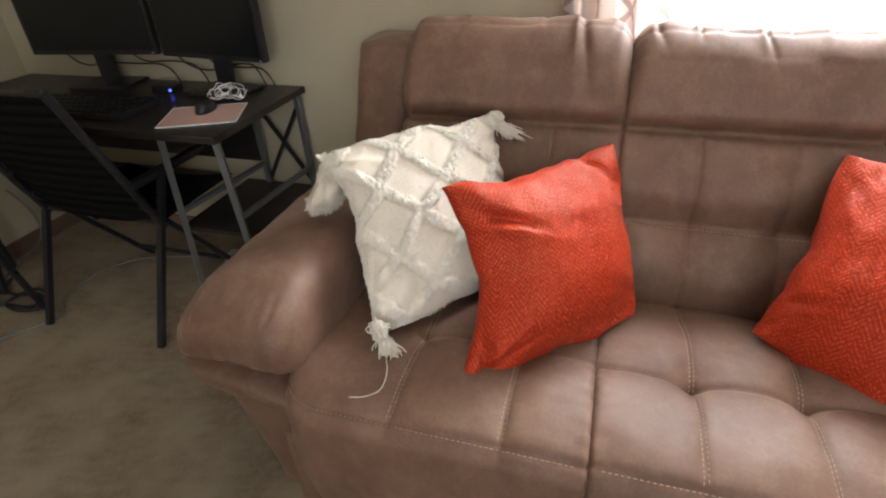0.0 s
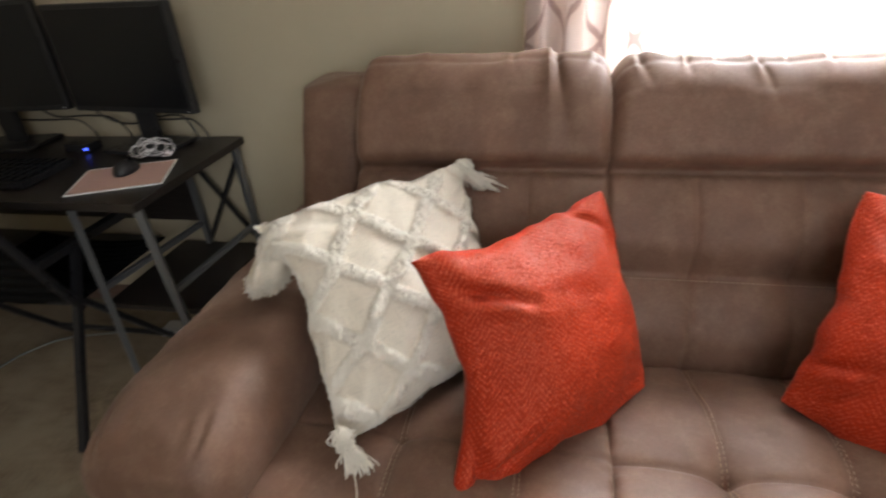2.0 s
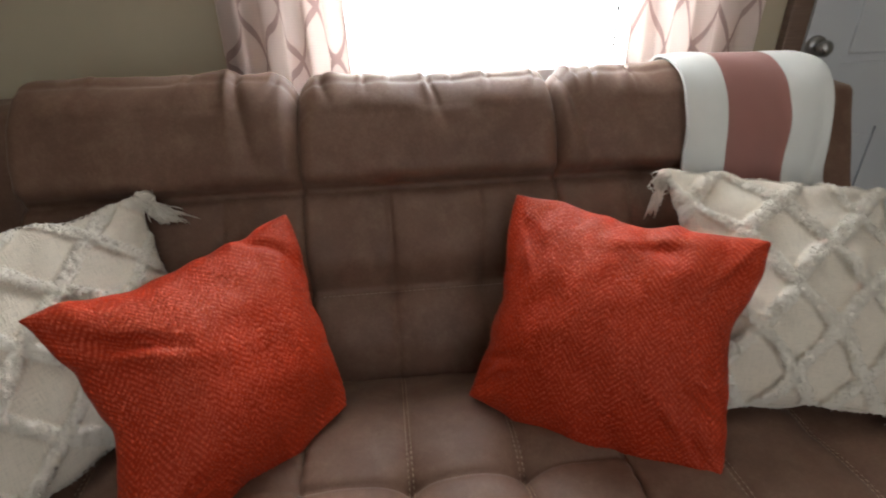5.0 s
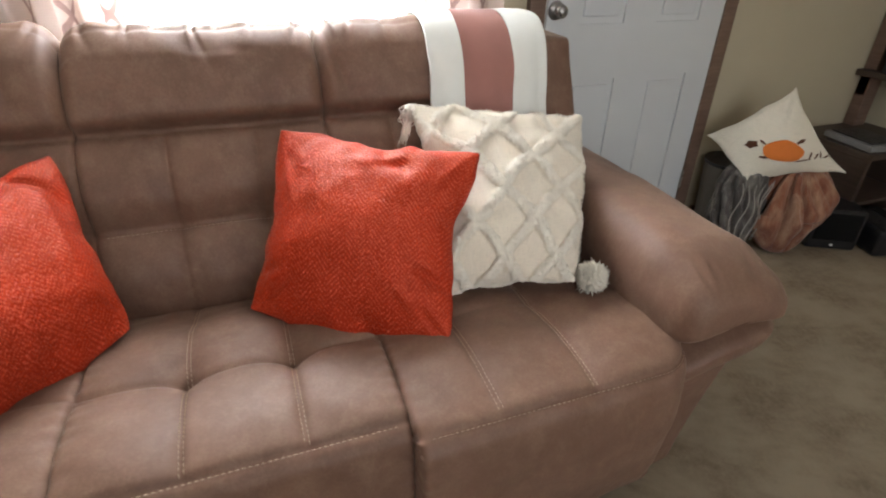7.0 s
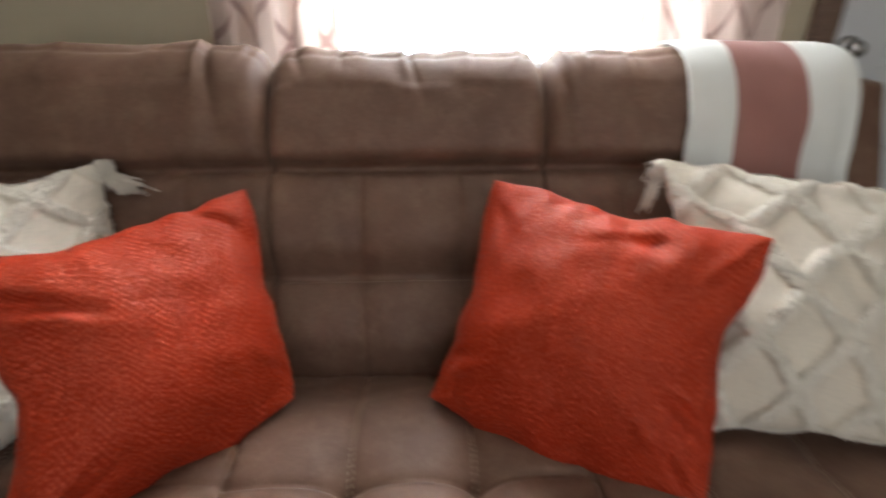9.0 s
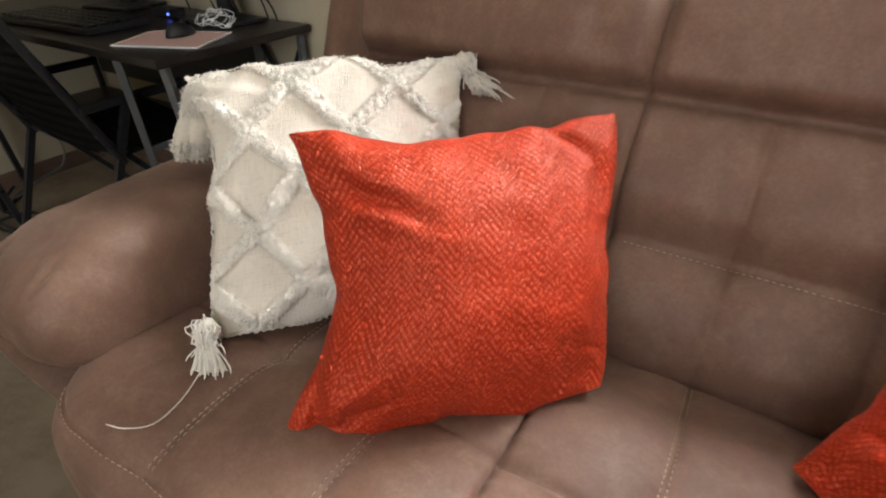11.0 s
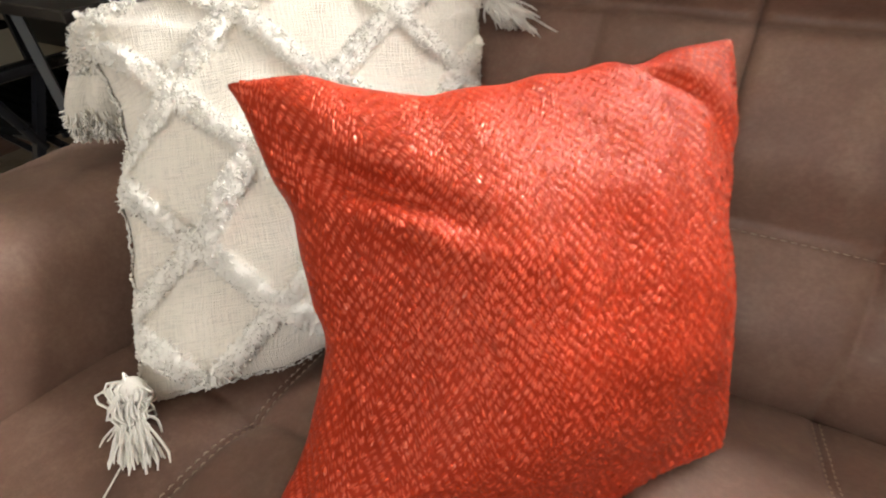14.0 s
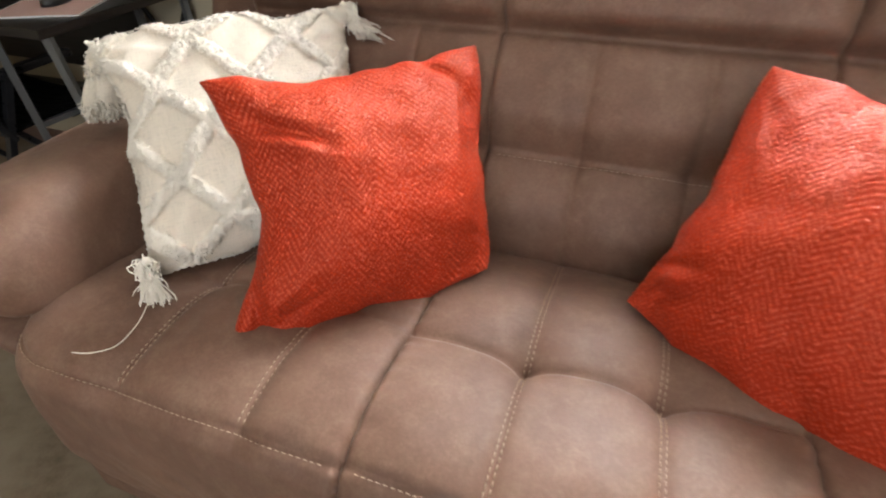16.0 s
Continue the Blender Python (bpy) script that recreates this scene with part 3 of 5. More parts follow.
side_wing(-1, 0.03)
side_wing(1, -0.035)


def arm(s, y_shift, seed):
    """The puffed arm pad, and the flared panel beneath it."""
    nu, nv = 120, 120
    ang = np.linspace(0, 2 * np.pi, nu, endpoint=False)
    P = np.zeros((nu, nv, 3))
    for j, t in enumerate(1 - (1 - np.linspace(0, 1, nv)) ** 2.0):
        y = 0.14 - t * 0.912
        k = np.clip((t - 0.83) / 0.17, 0, 1)
        shrink = max(0.0, 1 - k ** 4.5) ** 0.24
        rx = 0.153 * (0.15 + 0.85 * shrink) if t < 1 else 0.0002
        rz = 0.118 * (1 - 0.30 * k ** 1.6) * (0.15 + 0.85 * shrink) if t < 1 else 0.0002
        rb = (0.085 - 0.060 * min(1, k * 1.4)) * (0.15 + 0.85 * shrink) if t < 1 else 0.0002
        zc = 0.564 - 0.020 * k - 0.012 * t
        xc = 1.017 + 0.016 * t
        c, sn = np.cos(ang), np.sin(ang)
        e = 0.60
        px = np.sign(c) * np.abs(c) ** e * rx
        pz = np.sign(sn) * np.abs(sn) ** e * np.where(sn > 0, rz, rb)
        P[:, j, 0] = s * (xc + px)
        P[:, j, 1] = y + y_shift + 0.045 * np.maximum(0, -sn) * k
        over = 0.5 + 0.5 * sn
        P[:, j, 2] = zc + pz + over * (-0.14 * px - 0.20 * np.maximum(0, px) ** 2 / 0.188) + (1 - over) * np.where(px < 0, 0.42, 0.12) * px
    N = normals(P)
    cen = P.mean(axis=0, keepdims=True)
    N *= np.sign(((P - cen) * N).sum(-1).mean())
    d = 0.006 * lumps(P, 9, seed) + 0.0016 * lumps(P, 36, seed + 1)
    tt = (1 - (1 - np.linspace(0, 1, nv)) ** 2.0)[None, :]
    # gathers at the front corner
    for a0, dep, w in ((2.05, 0.0065, 0.028), (1.80, 0.0045, 0.026), (1.42, 0.005, 0.03), (0.95, 0.005, 0.035), (0.55, 0.005, 0.04)):
        d = d - dep * dent(ang[:, None] - a0 - 0.9 * (tt - 0.90), w) * np.exp(-((tt - 0.925) / 0.034) ** 2)
        d = d + dep * 0.8 * dent(ang[:, None] - a0 - 0.13 - 0.9 * (tt - 0.90), w) * np.exp(-((tt - 0.925) / 0.030) ** 2)
    sheet(P + N * d[..., None], "arm_pad", SUEDE, sofa, close_u=True)
    # panel: flares outwards as it rises, and turns round at the front
    nu2, nv2 = 110, 60
    path = smooth_path([(0.86, -0.74), (0.97, -0.757), (1.08, -0.757), (1.140, -0.742), (1.174, -0.69), (1.180, -0.60), (1.180, -0.30), (1.17, 0.20)], nu2)
    Q = np.zeros((nu2, nv2, 3))
    for j, t in enumerate(np.linspace(0, 1, nv2)):
        z = 0.03 + t * (np.interp(path[:, 0], [0.86, 0.93, 0.99, 1.06, 1.2], [0.450, 0.482, 0.518, 0.534, 0.542]) - 0.018)
        k = -0.090 + 0.105 * t ** 1.7
        roll = 0.040 * math.sin(np.pi * (t - 0.70) / 0.26) ** 0.8 if 0.70 < t < 0.96 else 0
        Q[:, j, 0] = s * (path[:, 0] + np.clip((path[:, 0] - 0.88) / 0.24, 0, 1) * (k + roll))
        Q[:, j, 1] = path[:, 1] + 0.014 + y_shift - roll * 0.6 + 0.05 * (1 - t)
        tuck = max(0.0, (t - 0.865) / 0.135) ** 1.1
        Q[:, j, 1] += 0.150 * tuck
        Q[:, j, 0] -= s * 0.110 * tuck * np.clip((path[:, 0] - 1.05) / 0.1, 0, 1)
        Q[:, j, 2] = z - 0.012
    Q[..., 0] += s * 0.004 * lumps(Q, 10, seed + 2)
    sheet(Q, "arm_panel", SUEDE, sofa)


arm(-1, 0.045, 1)
arm(1, 0.0, 4)
part("base", boxes((-0.93, 0.93, -0.735, 0.255, 0.025, 0.36), bevel=0.02), SUEDE, sofa)
for sx in (-0.86, 0.86):
    for sy in (-0.66, 0.18):
        part("foot", bar((sx, sy, 0), (sx, sy, 0.03), 0.028, 16), BLACK, sofa)

# ---- throw over the sofa's back ----
throw = thing("throw_blanket", 0.77, 0.1, 1.04, "white and dusty-rose striped throw draped over the sofa back", "blanket")


def throw_stripe(x0, x1, z_end, mat, name, label, seed):
    col = smooth_path([(-0.095, z_end), (-0.050, 0.72), (-0.022, 0.80), (-0.010, 0.87), (0.002, 0.94), (0.034, 1.000), (0.074, 1.034), (0.125, 1.047), (0.185, 1.036), (0.240, 0.97), (0.270, 0.80), (0.285, 0.55)], 150)
    nu = 40
    xs = np.linspace(x0, x1, nu)
    G = np.zeros((nu, 150, 3))
    ramp = np.linspace(0, 1, 150)
    fan = (ramp - 0.45) * -0.02
    G[..., 0] = xs[:, None] + fan[None, :] * (xs[:, None] - 0.77) * 2 + 0.002 * np.sin(5 * ramp + seed)[None, :]
    G[..., 1], G[..., 2] = col[None, :, 0], col[None, :, 1]
    N = normals(G)
    N *= -np.sign(N[nu // 2, 5, 1])
    out = 0.010 + 0.006 * np.clip((xs - 0.80) / 0.1, 0, 1)[:, None] * np.sin(xs * 110)[:, None] * np.clip(1 - ramp / 0.45, 0, 1)[None, :] + 0.004 * np.sin(xs * 60 + seed)[:, None] * np.sin(ramp * 7)[None, :] ** 2 + 0.003 * lumps(G, 25, seed)
    fall = np.clip((xs - 0.90) / 0.09, 0, 1)[:, None] ** 2 * 0.055
    G = G + N * (out - fall * 0.6)[..., None]
    G[..., 2] -= fall * 0.9 * (np.abs(ramp - 0.42) < 0.4)[None, :]
    ob = sheet(G, name, mat, throw, label, uv=(xs[:, None] + 0 * ramp[None, :], ramp[None, :] + 0 * xs[:, None]))
    ob.matrix_parent_inverse = pose(0.77, 0.1, 1.04).inverted()
    so = ob.modifiers.new("thickness", "SOLIDIFY")
    so.thickness, so.offset = 0.007, 1


throw_stripe(0.570, 0.666, 0.64, THROW_WHITE, "white_stripe", "white knit stripe", 1)
throw_stripe(0.666, 0.815, 0.63, THROW_ROSE, "rose_stripe", "dusty rose knit stripe", 1)
throw_stripe(0.815, 0.922, 0.62, THROW_WHITE, "white_stripe", "white knit stripe", 1)


# ---- cushions ----
def cushion_surface(corners, thick, pinch, nu=170, seed=0, sag=0.0, ear=0.75, blunt=0, bumps=()):
    """Front and back grids of a filled square cushion between four corners: bottom left, bottom right, top right, top left."""
    bl, br, tr, tl = [np.array(c, float) for c in corners]
    u, v = np.meshgrid(np.linspace(-1, 1, nu), np.linspace(-1, 1, nu), indexing="ij")
    pl, pr, pb, pt = pinch
    side, ends = (np.maximum(0, 1 - v * v) ** 1.15, np.maximum(0, 1 - u * u) ** 1.15) if blunt else (1 - np.abs(v) ** 2.4, 1 - np.abs(u) ** 4)
    cx = u - np.sign(u) * np.abs(u) ** 1.6 * side * np.where(u < 0, pl, pr)
    cy = v - np.sign(v) * np.abs(v) ** 1.6 * ends * np.where(v < 0, pb, pt)
    if blunt:
        # rounded tips instead of sharp ones
        r = np.maximum(np.maximum(np.abs(u), np.abs(v)), 1e-6)
        k = 1 / ((np.abs(u) / r) ** blunt + (np.abs(v) / r) ** blunt) ** (1 / blunt)
        k = (1 + (k - 1) * r ** 6) * (1 + (2 ** (1 / blunt) - 1) * 0.85 * np.abs(u * v) ** 1.5)
        cx, cy = cx * k, cy * k
    for edge, at, w, amount in bumps:
        # swellings and dips of one edge: 0 left, 1 right, 2 bottom, 3 top
        along, across = (v, u) if edge < 2 else (u, v)
        g = amount * np.exp(-((along - at) / w) ** 2) * np.clip(across * (1 if edge % 2 else -1), 0, 1) ** 2
        if edge < 2:
            cx = cx + g * (1 if edge else -1)
        else:
            cy = cy + g * (1 if edge == 3 else -1)
    a, b = ((cx + 1) / 2)[..., None], ((cy + 1) / 2)[..., None]
    flat = (1 - a) * (1 - b) * bl + a * (1 - b) * br + a * b * tr + (1 - a) * b * tl
    ax, ay = (br + tr - bl - tl), (tl + tr - bl - br)
    n = np.cross(ax, ay)
    n /= np.linalg.norm(n)
    rim = np.maximum(np.abs(u), np.abs(v)) ** 3
    inner = flat - flat.mean(axis=(0, 1))
    corner = np.clip(np.minimum(np.abs(u), np.abs(v)) * 1.4 - 0.4, 0, 1)
    flat = flat + inner * (0.030 * lumps(flat, 30, seed + 3) * rim * (1 - corner))[..., None]
    rise = ((1 - np.abs(u) ** 2.4) * (1 - np.abs(v) ** 2.4)) ** ear
    w, h = np.linalg.norm(ax) / 2, np.linalg.norm(ay) / 2
    low = 1 + sag * (-v) * (1 - v * v)
    uv = ((u + 1) / 2 * w, (v + 1) / 2 * h)
    return flat, n, rise * thick * low, u, v, uv


def wrinkles(u, v, rise, seed, count=11, amp=0.0045):
    """Folds that run in from the corners and edges."""
    rs = np.random.RandomState(seed)
    d = np.zeros_like(u)
    for k in range(count):
        cu, cv = rs.choice([-1, 1]), rs.choice([-1, 1])
        ang = math.atan2(-cv, -cu) + rs.uniform(-0.5, 0.5)
        du, dv = u - cu * rs.uniform(0.86, 1.0), v - cv * rs.uniform(0.7, 1.0)
        t, s = du * math.cos(ang) + dv * math.sin(ang), -du * math.sin(ang) + dv * math.cos(ang)
        ln = rs.uniform(0.25, 0.7)
        d += rs.uniform(-1, 1) * amp * np.exp(-((t - ln * 0.5) / (ln * 0.5)) ** 2) * np.exp(-(s / rs.uniform(0.045, 0.10)) ** 2)
    return d


def both_sides(name, flat, n, up, down, mat, parent, uv, label=""):
    front, rear = flat + n * up[..., None], flat - n * down[..., None]
    sheet(front, name, mat, parent, label, uv=uv)
    sheet(rear[::-1], name.replace("front", "rear"), mat, parent, uv=(uv[0][::-1], uv[1][::-1]))
    return front


def soft_edge(flat, u, v, seed):
    """In-plane unevenness that leaves the outline lumpy and the corners where they are."""
    ax, ay = flat[-1, 0] - flat[0, 0], flat[0, -1] - flat[0, 0]
    ax, ay = ax / np.linalg.norm(ax), ay / np.linalg.norm(ay)
    hold = (1 - np.abs(u * v) ** 6)[..., None]
    a = 0.0038 * lumps(flat, 19, seed + 11) + 0.0012 * lumps(flat, 62, seed + 12)
    b = 0.0038 * lumps(flat, 21, seed + 13) + 0.0012 * lumps(flat, 58, seed + 14)
    return hold * (a[..., None] * ax + b[..., None] * ay)


def chenille(front, n, uv, seed, parent):
    """Short satin yarns of the weave, lying in ribs that climb and fall in zigzag columns, in one mesh."""
    rs = np.random.RandomState(seed)
    nu = front.shape[0]
    N = normals(front)
    N *= np.sign((N * n).sum(-1).mean())
    w, h = uv[0].max(), uv[1].max()
    rib, step = 0.0105, 0.0019
    us, ks = np.meshgrid(np.arange(0.003, w - 0.003, step), np.arange(-1, int((h + 0.035) / rib) + 1), indexing="ij")
    us, ks = us.ravel(), ks.ravel()
    us = us + rs.uniform(-0.0006, 0.0006, us.shape)
    fold = np.abs((us + 0.030) % 0.060 - 0.030)
    climb = np.where((us % 0.060) < 0.030, 1.0, -1.0)
    loose = np.clip(0.45 + 0.7 * lumps(np.stack([us, ks * rib, 0 * us], -1), 11, seed), 0, 1)
    vs = ks * rib - fold * 1.05 + rs.normal(size=us.shape) * (0.0005 + 0.0016 * loose) + rib / 2
    ok = (vs > 0.006) & (vs < h - 0.006) & (rs.uniform(size=us.shape) > 0.06)
    us, vs, climb, loose = us[ok], vs[ok], climb[ok], loose[ok]
    i, j = us / w * (nu - 1), vs / h * (nu - 1)
    i0, j0 = np.minimum(i.astype(int), nu - 2), np.minimum(j.astype(int), nu - 2)
    fi, fj = (i - i0)[:, None], (j - j0)[:, None]

    def at(G):
        return (1 - fi) * (1 - fj) * G[i0, j0] + fi * (1 - fj) * G[i0 + 1, j0] + (1 - fi) * fj * G[i0, j0 + 1] + fi * fj * G[i0 + 1, j0 + 1]

    p, m = at(front), at(N)
    tv = at(np.gradient(front, axis=1))
    tu = np.cross(tv, m)
    tu /= np.linalg.norm(tu, axis=1, keepdims=True)
    tv = np.cross(m, tu)
    lean = (climb * 0.45 + rs.normal(size=climb.shape) * (0.12 + 0.34 * loose))[:, None]
    d = tv + tu * lean
    d /= np.linalg.norm(d, axis=1, keepdims=True)
    side = np.cross(d, m)
    c = len(us)
    half = rs.uniform(0.0026, 0.0042, (c, 1))
    wide = rs.uniform(0.0007, 0.0011, (c, 1))
    high = rs.uniform(0.0007, 0.0015, (c, 1))
    tip = rs.normal(size=(c, 1)) * 0.0004
    roll = rs.normal(size=(c, 1)) * 0.0003
    V = np.stack([p - d * half + m * (0.0002 - tip), p - d * half * 0.35 + side * wide + m * (high * 0.5 + roll), p - d * half * 0.35 - side * wide + m * (high * 0.5 - roll), p - d * half * 0.3 + m * high,
                  p + d * half * 0.35 + side * wide + m * (high * 0.5 + roll), p + d * half * 0.35 - side * wide + m * (high * 0.5 - roll), p + d * half * 0.3 + m * high, p + d * half + m * (0.0002 + tip)], 1)
    F = np.array([(0, 1, 3, 3), (0, 3, 2, 2), (1, 4, 6, 3), (3, 6, 5, 2), (4, 7, 6, 6), (6, 7, 5, 5)])
    faces = (np.arange(c)[:, None, None] * 8 + F[None]).reshape(-1, 4).tolist()
    faces = [f[:3] if f[2] == f[3] else f for f in faces]
    me = bpy.data.meshes.new("chenille")
    me.from_pydata(V.reshape(-1, 3).tolist(), [], faces)
    me.shade_smooth()
    tagged(link_part("chenille", me, RED_YARN, parent, "glossy orange-red chenille yarns in a herringbone"), kind="stuff")


def red_cushion(corners, seed, label, folds, pinch, bumps):
    ob = thing("throw_pillow", 0, 0, 0, label, "pillow", "orange-red pillows")
    flat, n, rise, u, v, uv = cushion_surface(corners, 0.100, pinch, 230, seed, 0.2, 0.85, 3, bumps)
    flat = flat + soft_edge(flat, u, v, seed)
    env = np.clip(rise / 0.03, 0, 1)
    d = (0.005 * lumps(flat, 14, seed) + 0.0026 * lumps(flat, 38, seed + 1)) * env + wrinkles(u, v, rise, seed, 16, 0.006) * (0.15 + 0.85 * env)
    for cu, cv, ang, ln, w, amp in folds:
        du, dv = u - cu, v - cv
        t, s = du * math.cos(ang) + dv * math.sin(ang), -du * math.sin(ang) + dv * math.cos(ang)
        d = d + amp * np.exp(-(t / ln) ** 2) * np.exp(-(s / w) ** 2)
    rim = (0.0065 + 0.005 * np.abs(u * v) ** 4) * np.sqrt(np.maximum(0, 1 - np.maximum(np.abs(u), np.abs(v)) ** 34))
    front = both_sides("cover_front", flat, n, rise + d * np.clip(rise / 0.006, 0, 1) + rim, rise * 0.8 + rim, RED, ob, uv)
    chenille(front, n, uv, seed, ob)
    return ob


red_cushion([(-0.553, -0.612, 0.492), (-0.214, -0.306, 0.484), (-0.312, -0.083, 0.826), (-0.636, -0.445, 0.846)], 5,
            "orange-red herringbone chenille throw pillow leaning on the white one",
            [(-0.62, 0.36, -0.35, 0.32, 0.07, 0.014), (-0.6, 0.50, -0.5, 0.28, 0.06, -0.015), (-0.7, -0.72, 0.7, 0.25, 0.05, 0.008), (-0.6, -0.84, 0.55, 0.25, 0.05, -0.010),
             (-0.84, -0.80, -1.15, 0.28, 0.045, -0.013), (-0.73, -0.78, -1.15, 0.28, 0.06, 0.008), (0.60, 0.80, -0.9, 0.20, 0.05, -0.016), (0.80, 0.70, -0.9, 0.22, 0.09, 0.006), (0.80, -0.60, 2.5, 0.16, 0.05, -0.008)],
            (0.31, 0.03, -0.06, 0.15), [(3, 0.05, 0.30, 0.03), (3, 0.50, 0.14, -0.035), (1, -0.55, 0.15, -0.02), (0, -0.35, 0.2, -0.03)])
red_cushion([(0.028, -0.308, 0.482), (0.436, -0.566, 0.488), (0.588, -0.340, 0.820), (0.168, -0.088, 0.838)], 9,
            "orange-red herringbone chenille throw pillow leaning on the sofa back",
            [(0.25, 0.72, -0.6, 0.16, 0.08, -0.018), (0.05, 0.76, 0.3, 0.22, 0.07, 0.008), (0.80, -0.42, 2.7, 0.20, 0.05, -0.015), (0.62, -0.66, 2.4, 0.25, 0.06, 0.008), (0.78, -0.80, 2.3, 0.22, 0.05, -0.010), (-0.78, -0.52, 0.4, 0.18, 0.05, -0.010), (-0.70, -0.72, 0.7, 0.22, 0.05, -0.008), (-0.72, -0.62, 0.5, 0.18, 0.05, 0.006)],
            (0.11, 0.14, -0.05, 0.08), [(0, -0.45, 0.14, -0.03), (1, -0.45, 0.12, -0.03), (3, 0.25, 0.22, -0.03), (2, 0.0, 0.35, 0.03), (2, 0.25, 0.12, -0.02)])


def tassel(parent, at, way, length, spread, seed, count=160, tail=None):
    rs = np.random.RandomState(seed)
    at, way = np.array(at, float), np.array(way, float)
    way /= np.linalg.norm(way)
    lines = []
    for k in range(count):
        o = rs.normal(size=3) * 0.006
        e = rs.normal(size=3) * spread * np.array([1.4, 1, 0.7])
        L = length * rs.uniform(0.65, 1.1)
        w = [rs.normal(size=3) * 0.0018 for _ in range(3)]
        pts = [at + o * 0.7, at + way * L * 0.22 + o * 1.7, at + way * L * 0.40 + o * 0.7 + e * 0.15 + w[0], at + way * L * 0.62 + e * 0.5 + w[1], at + way * L * 0.82 + e * 0.85 + w[2], at + way * L + e]
        lines.append(smooth_path(pts, 10))
    t = strands(lines, 0.0016, "tassel", YARN, parent, "cream cotton yarn tassel")
    if tail is not None:
        strands([smooth_path(tail, 24)], 0.0012, "loose_thread", YARN, t)
    ball = bmesh.new()
    bmesh.ops.create_uvsphere(ball, u_segments=16, v_segments=10, radius=0.015)
    kn = part("knot", ball, YARN, t, smooth=True)
    kn.location = Vector(at + way * length * 0.06)


def tufted_cushion(corners, seed, label, tassels, cells, shift, flop=None, pinch=(0.06, 0.06, 0.08, 0.08)):
    ob = thing("tufted_pillow", 0, 0, 0, label, "pillow", "cream tufted pillows")
    flat, n, rise, u, v, uv = cushion_surface(corners, 0.080, pinch, 210, seed, 0.2, 0.6)
    flat = flat + soft_edge(flat, u, v, seed)
    env = np.clip(rise / 0.03, 0, 1)
    d = (0.009 * lumps(flat, 13, seed) + 0.0045 * lumps(flat, 38, seed + 1)) * env + wrinkles(u, v, rise, seed + 3, 14, 0.008) * env
    a, b = u * cells[0] + v * cells[1] + shift[0], u * cells[0] - v * cells[1] + shift[1]
    wav = 0.055 * lumps(flat, 20, seed + 2)
    fa, fb = np.abs((a + wav) % 1 - 0.5), np.abs((b - wav) % 1 - 0.5)
    ridge = np.exp(-(np.minimum(fa, fb) / 0.115) ** 4)
    d = d + 0.012 * ridge * (0.75 + 0.25 * lumps(flat, 70, 4)) + 0.0018 * ridge * lumps(flat, 170, 5)
    if flop is not None:
        flat = flat + (np.clip((v - u - 1.50) / 0.50, 0, 1) ** 1.2)[..., None] * np.array(flop)
    front = both_sides("cover_front", flat, n, rise + d, rise * 0.7, GAUZE, ob, uv)
    # yarn pile on the trellis ridges and along the hem
    rs = np.random.RandomState(seed)
    N = normals(front)
    N *= np.sign((N * n).sum(-1).mean())
    hem = np.maximum(np.abs(u), np.abs(v)) > 0.972
    keep = (ridge > 0.5) | hem
    nu = front.shape[0]
    clump = 1.2 * lumps(front, 300, 3) + 0.25 * rs.normal(size=ridge.shape)
    lift = 0.0024 + 0.0010 * clump
    G = front + N * lift[..., None] + rs.normal(size=front.shape) * 0.0003
    idx = np.arange(nu * nu).reshape(nu, nu)
    cell = keep[:-1, :-1] & keep[1:, :-1] & keep[1:, 1:] & keep[:-1, 1:]
    quads = np.stack([idx[:-1, :-1], idx[1:, :-1], idx[1:, 1:], idx[:-1, 1:]], -1)[cell]
    used = np.unique(quads)
    remap = -np.ones(nu * nu, int)
    remap[used] = np.arange(len(used))
    me = bpy.data.meshes.new("tufting")
    me.from_pydata(G.reshape(-1, 3)[used].tolist(), [], remap[quads].tolist())
    me.shade_smooth()
    tagged(link_part("tufting", me, YARN, ob, "fluffy cream yarn in a diamond trellis"), kind="stuff")
    spots = np.argwhere(keep)
    pick = spots[rs.choice(len(spots), min(len(spots), 9000), replace=False)]
    lines = []
    for i, j in pick:
        p, m = G[i, j] - N[i, j] * 0.001, N[i, j]
        q = m * 0.45 + rs.normal(size=3) * 0.5
        q /= np.linalg.norm(q)
        L = rs.uniform(0.003, 0.0058) * (0.6 if hem[i, j] else 1.0)
        lines.append([p, p + q * L * 0.6 + m * 0.0006, p + q * L + rs.normal(size=3) * 0.0010 - m * 0.0008])
    strands(lines, 0.0011, "fuzz", YARN, ob, "", "stuff")
    for t in tassels:
        tassel(ob, *t)
    return ob


white_one = tufted_cushion([(-0.772, -0.545, 0.505), (-0.485, -0.200, 0.505), (-0.628, -0.008, 0.850), (-0.944, -0.351, 0.875)], 3,
               "cream tufted diamond pillow with corner tassels propped against the arm",
               [((-0.622, -0.012, 0.846), (0.78, -0.25, -0.52), 0.080, 0.010, 1, 190), ((-0.760, -0.548, 0.545), (0.50, -0.46, -0.42), 0.074, 0.0075, 2, 200, [(-0.722, -0.60, 0.508), (-0.702, -0.645, 0.508), (-0.698, -0.690, 0.507), (-0.722, -0.716, 0.508), (-0.750, -0.726, 0.509)])],
               (1.35, 1.43), (0.861, 0.948), (-0.02, 0.01, -0.035), (0.10, 0.06, 0.0, 0.07))
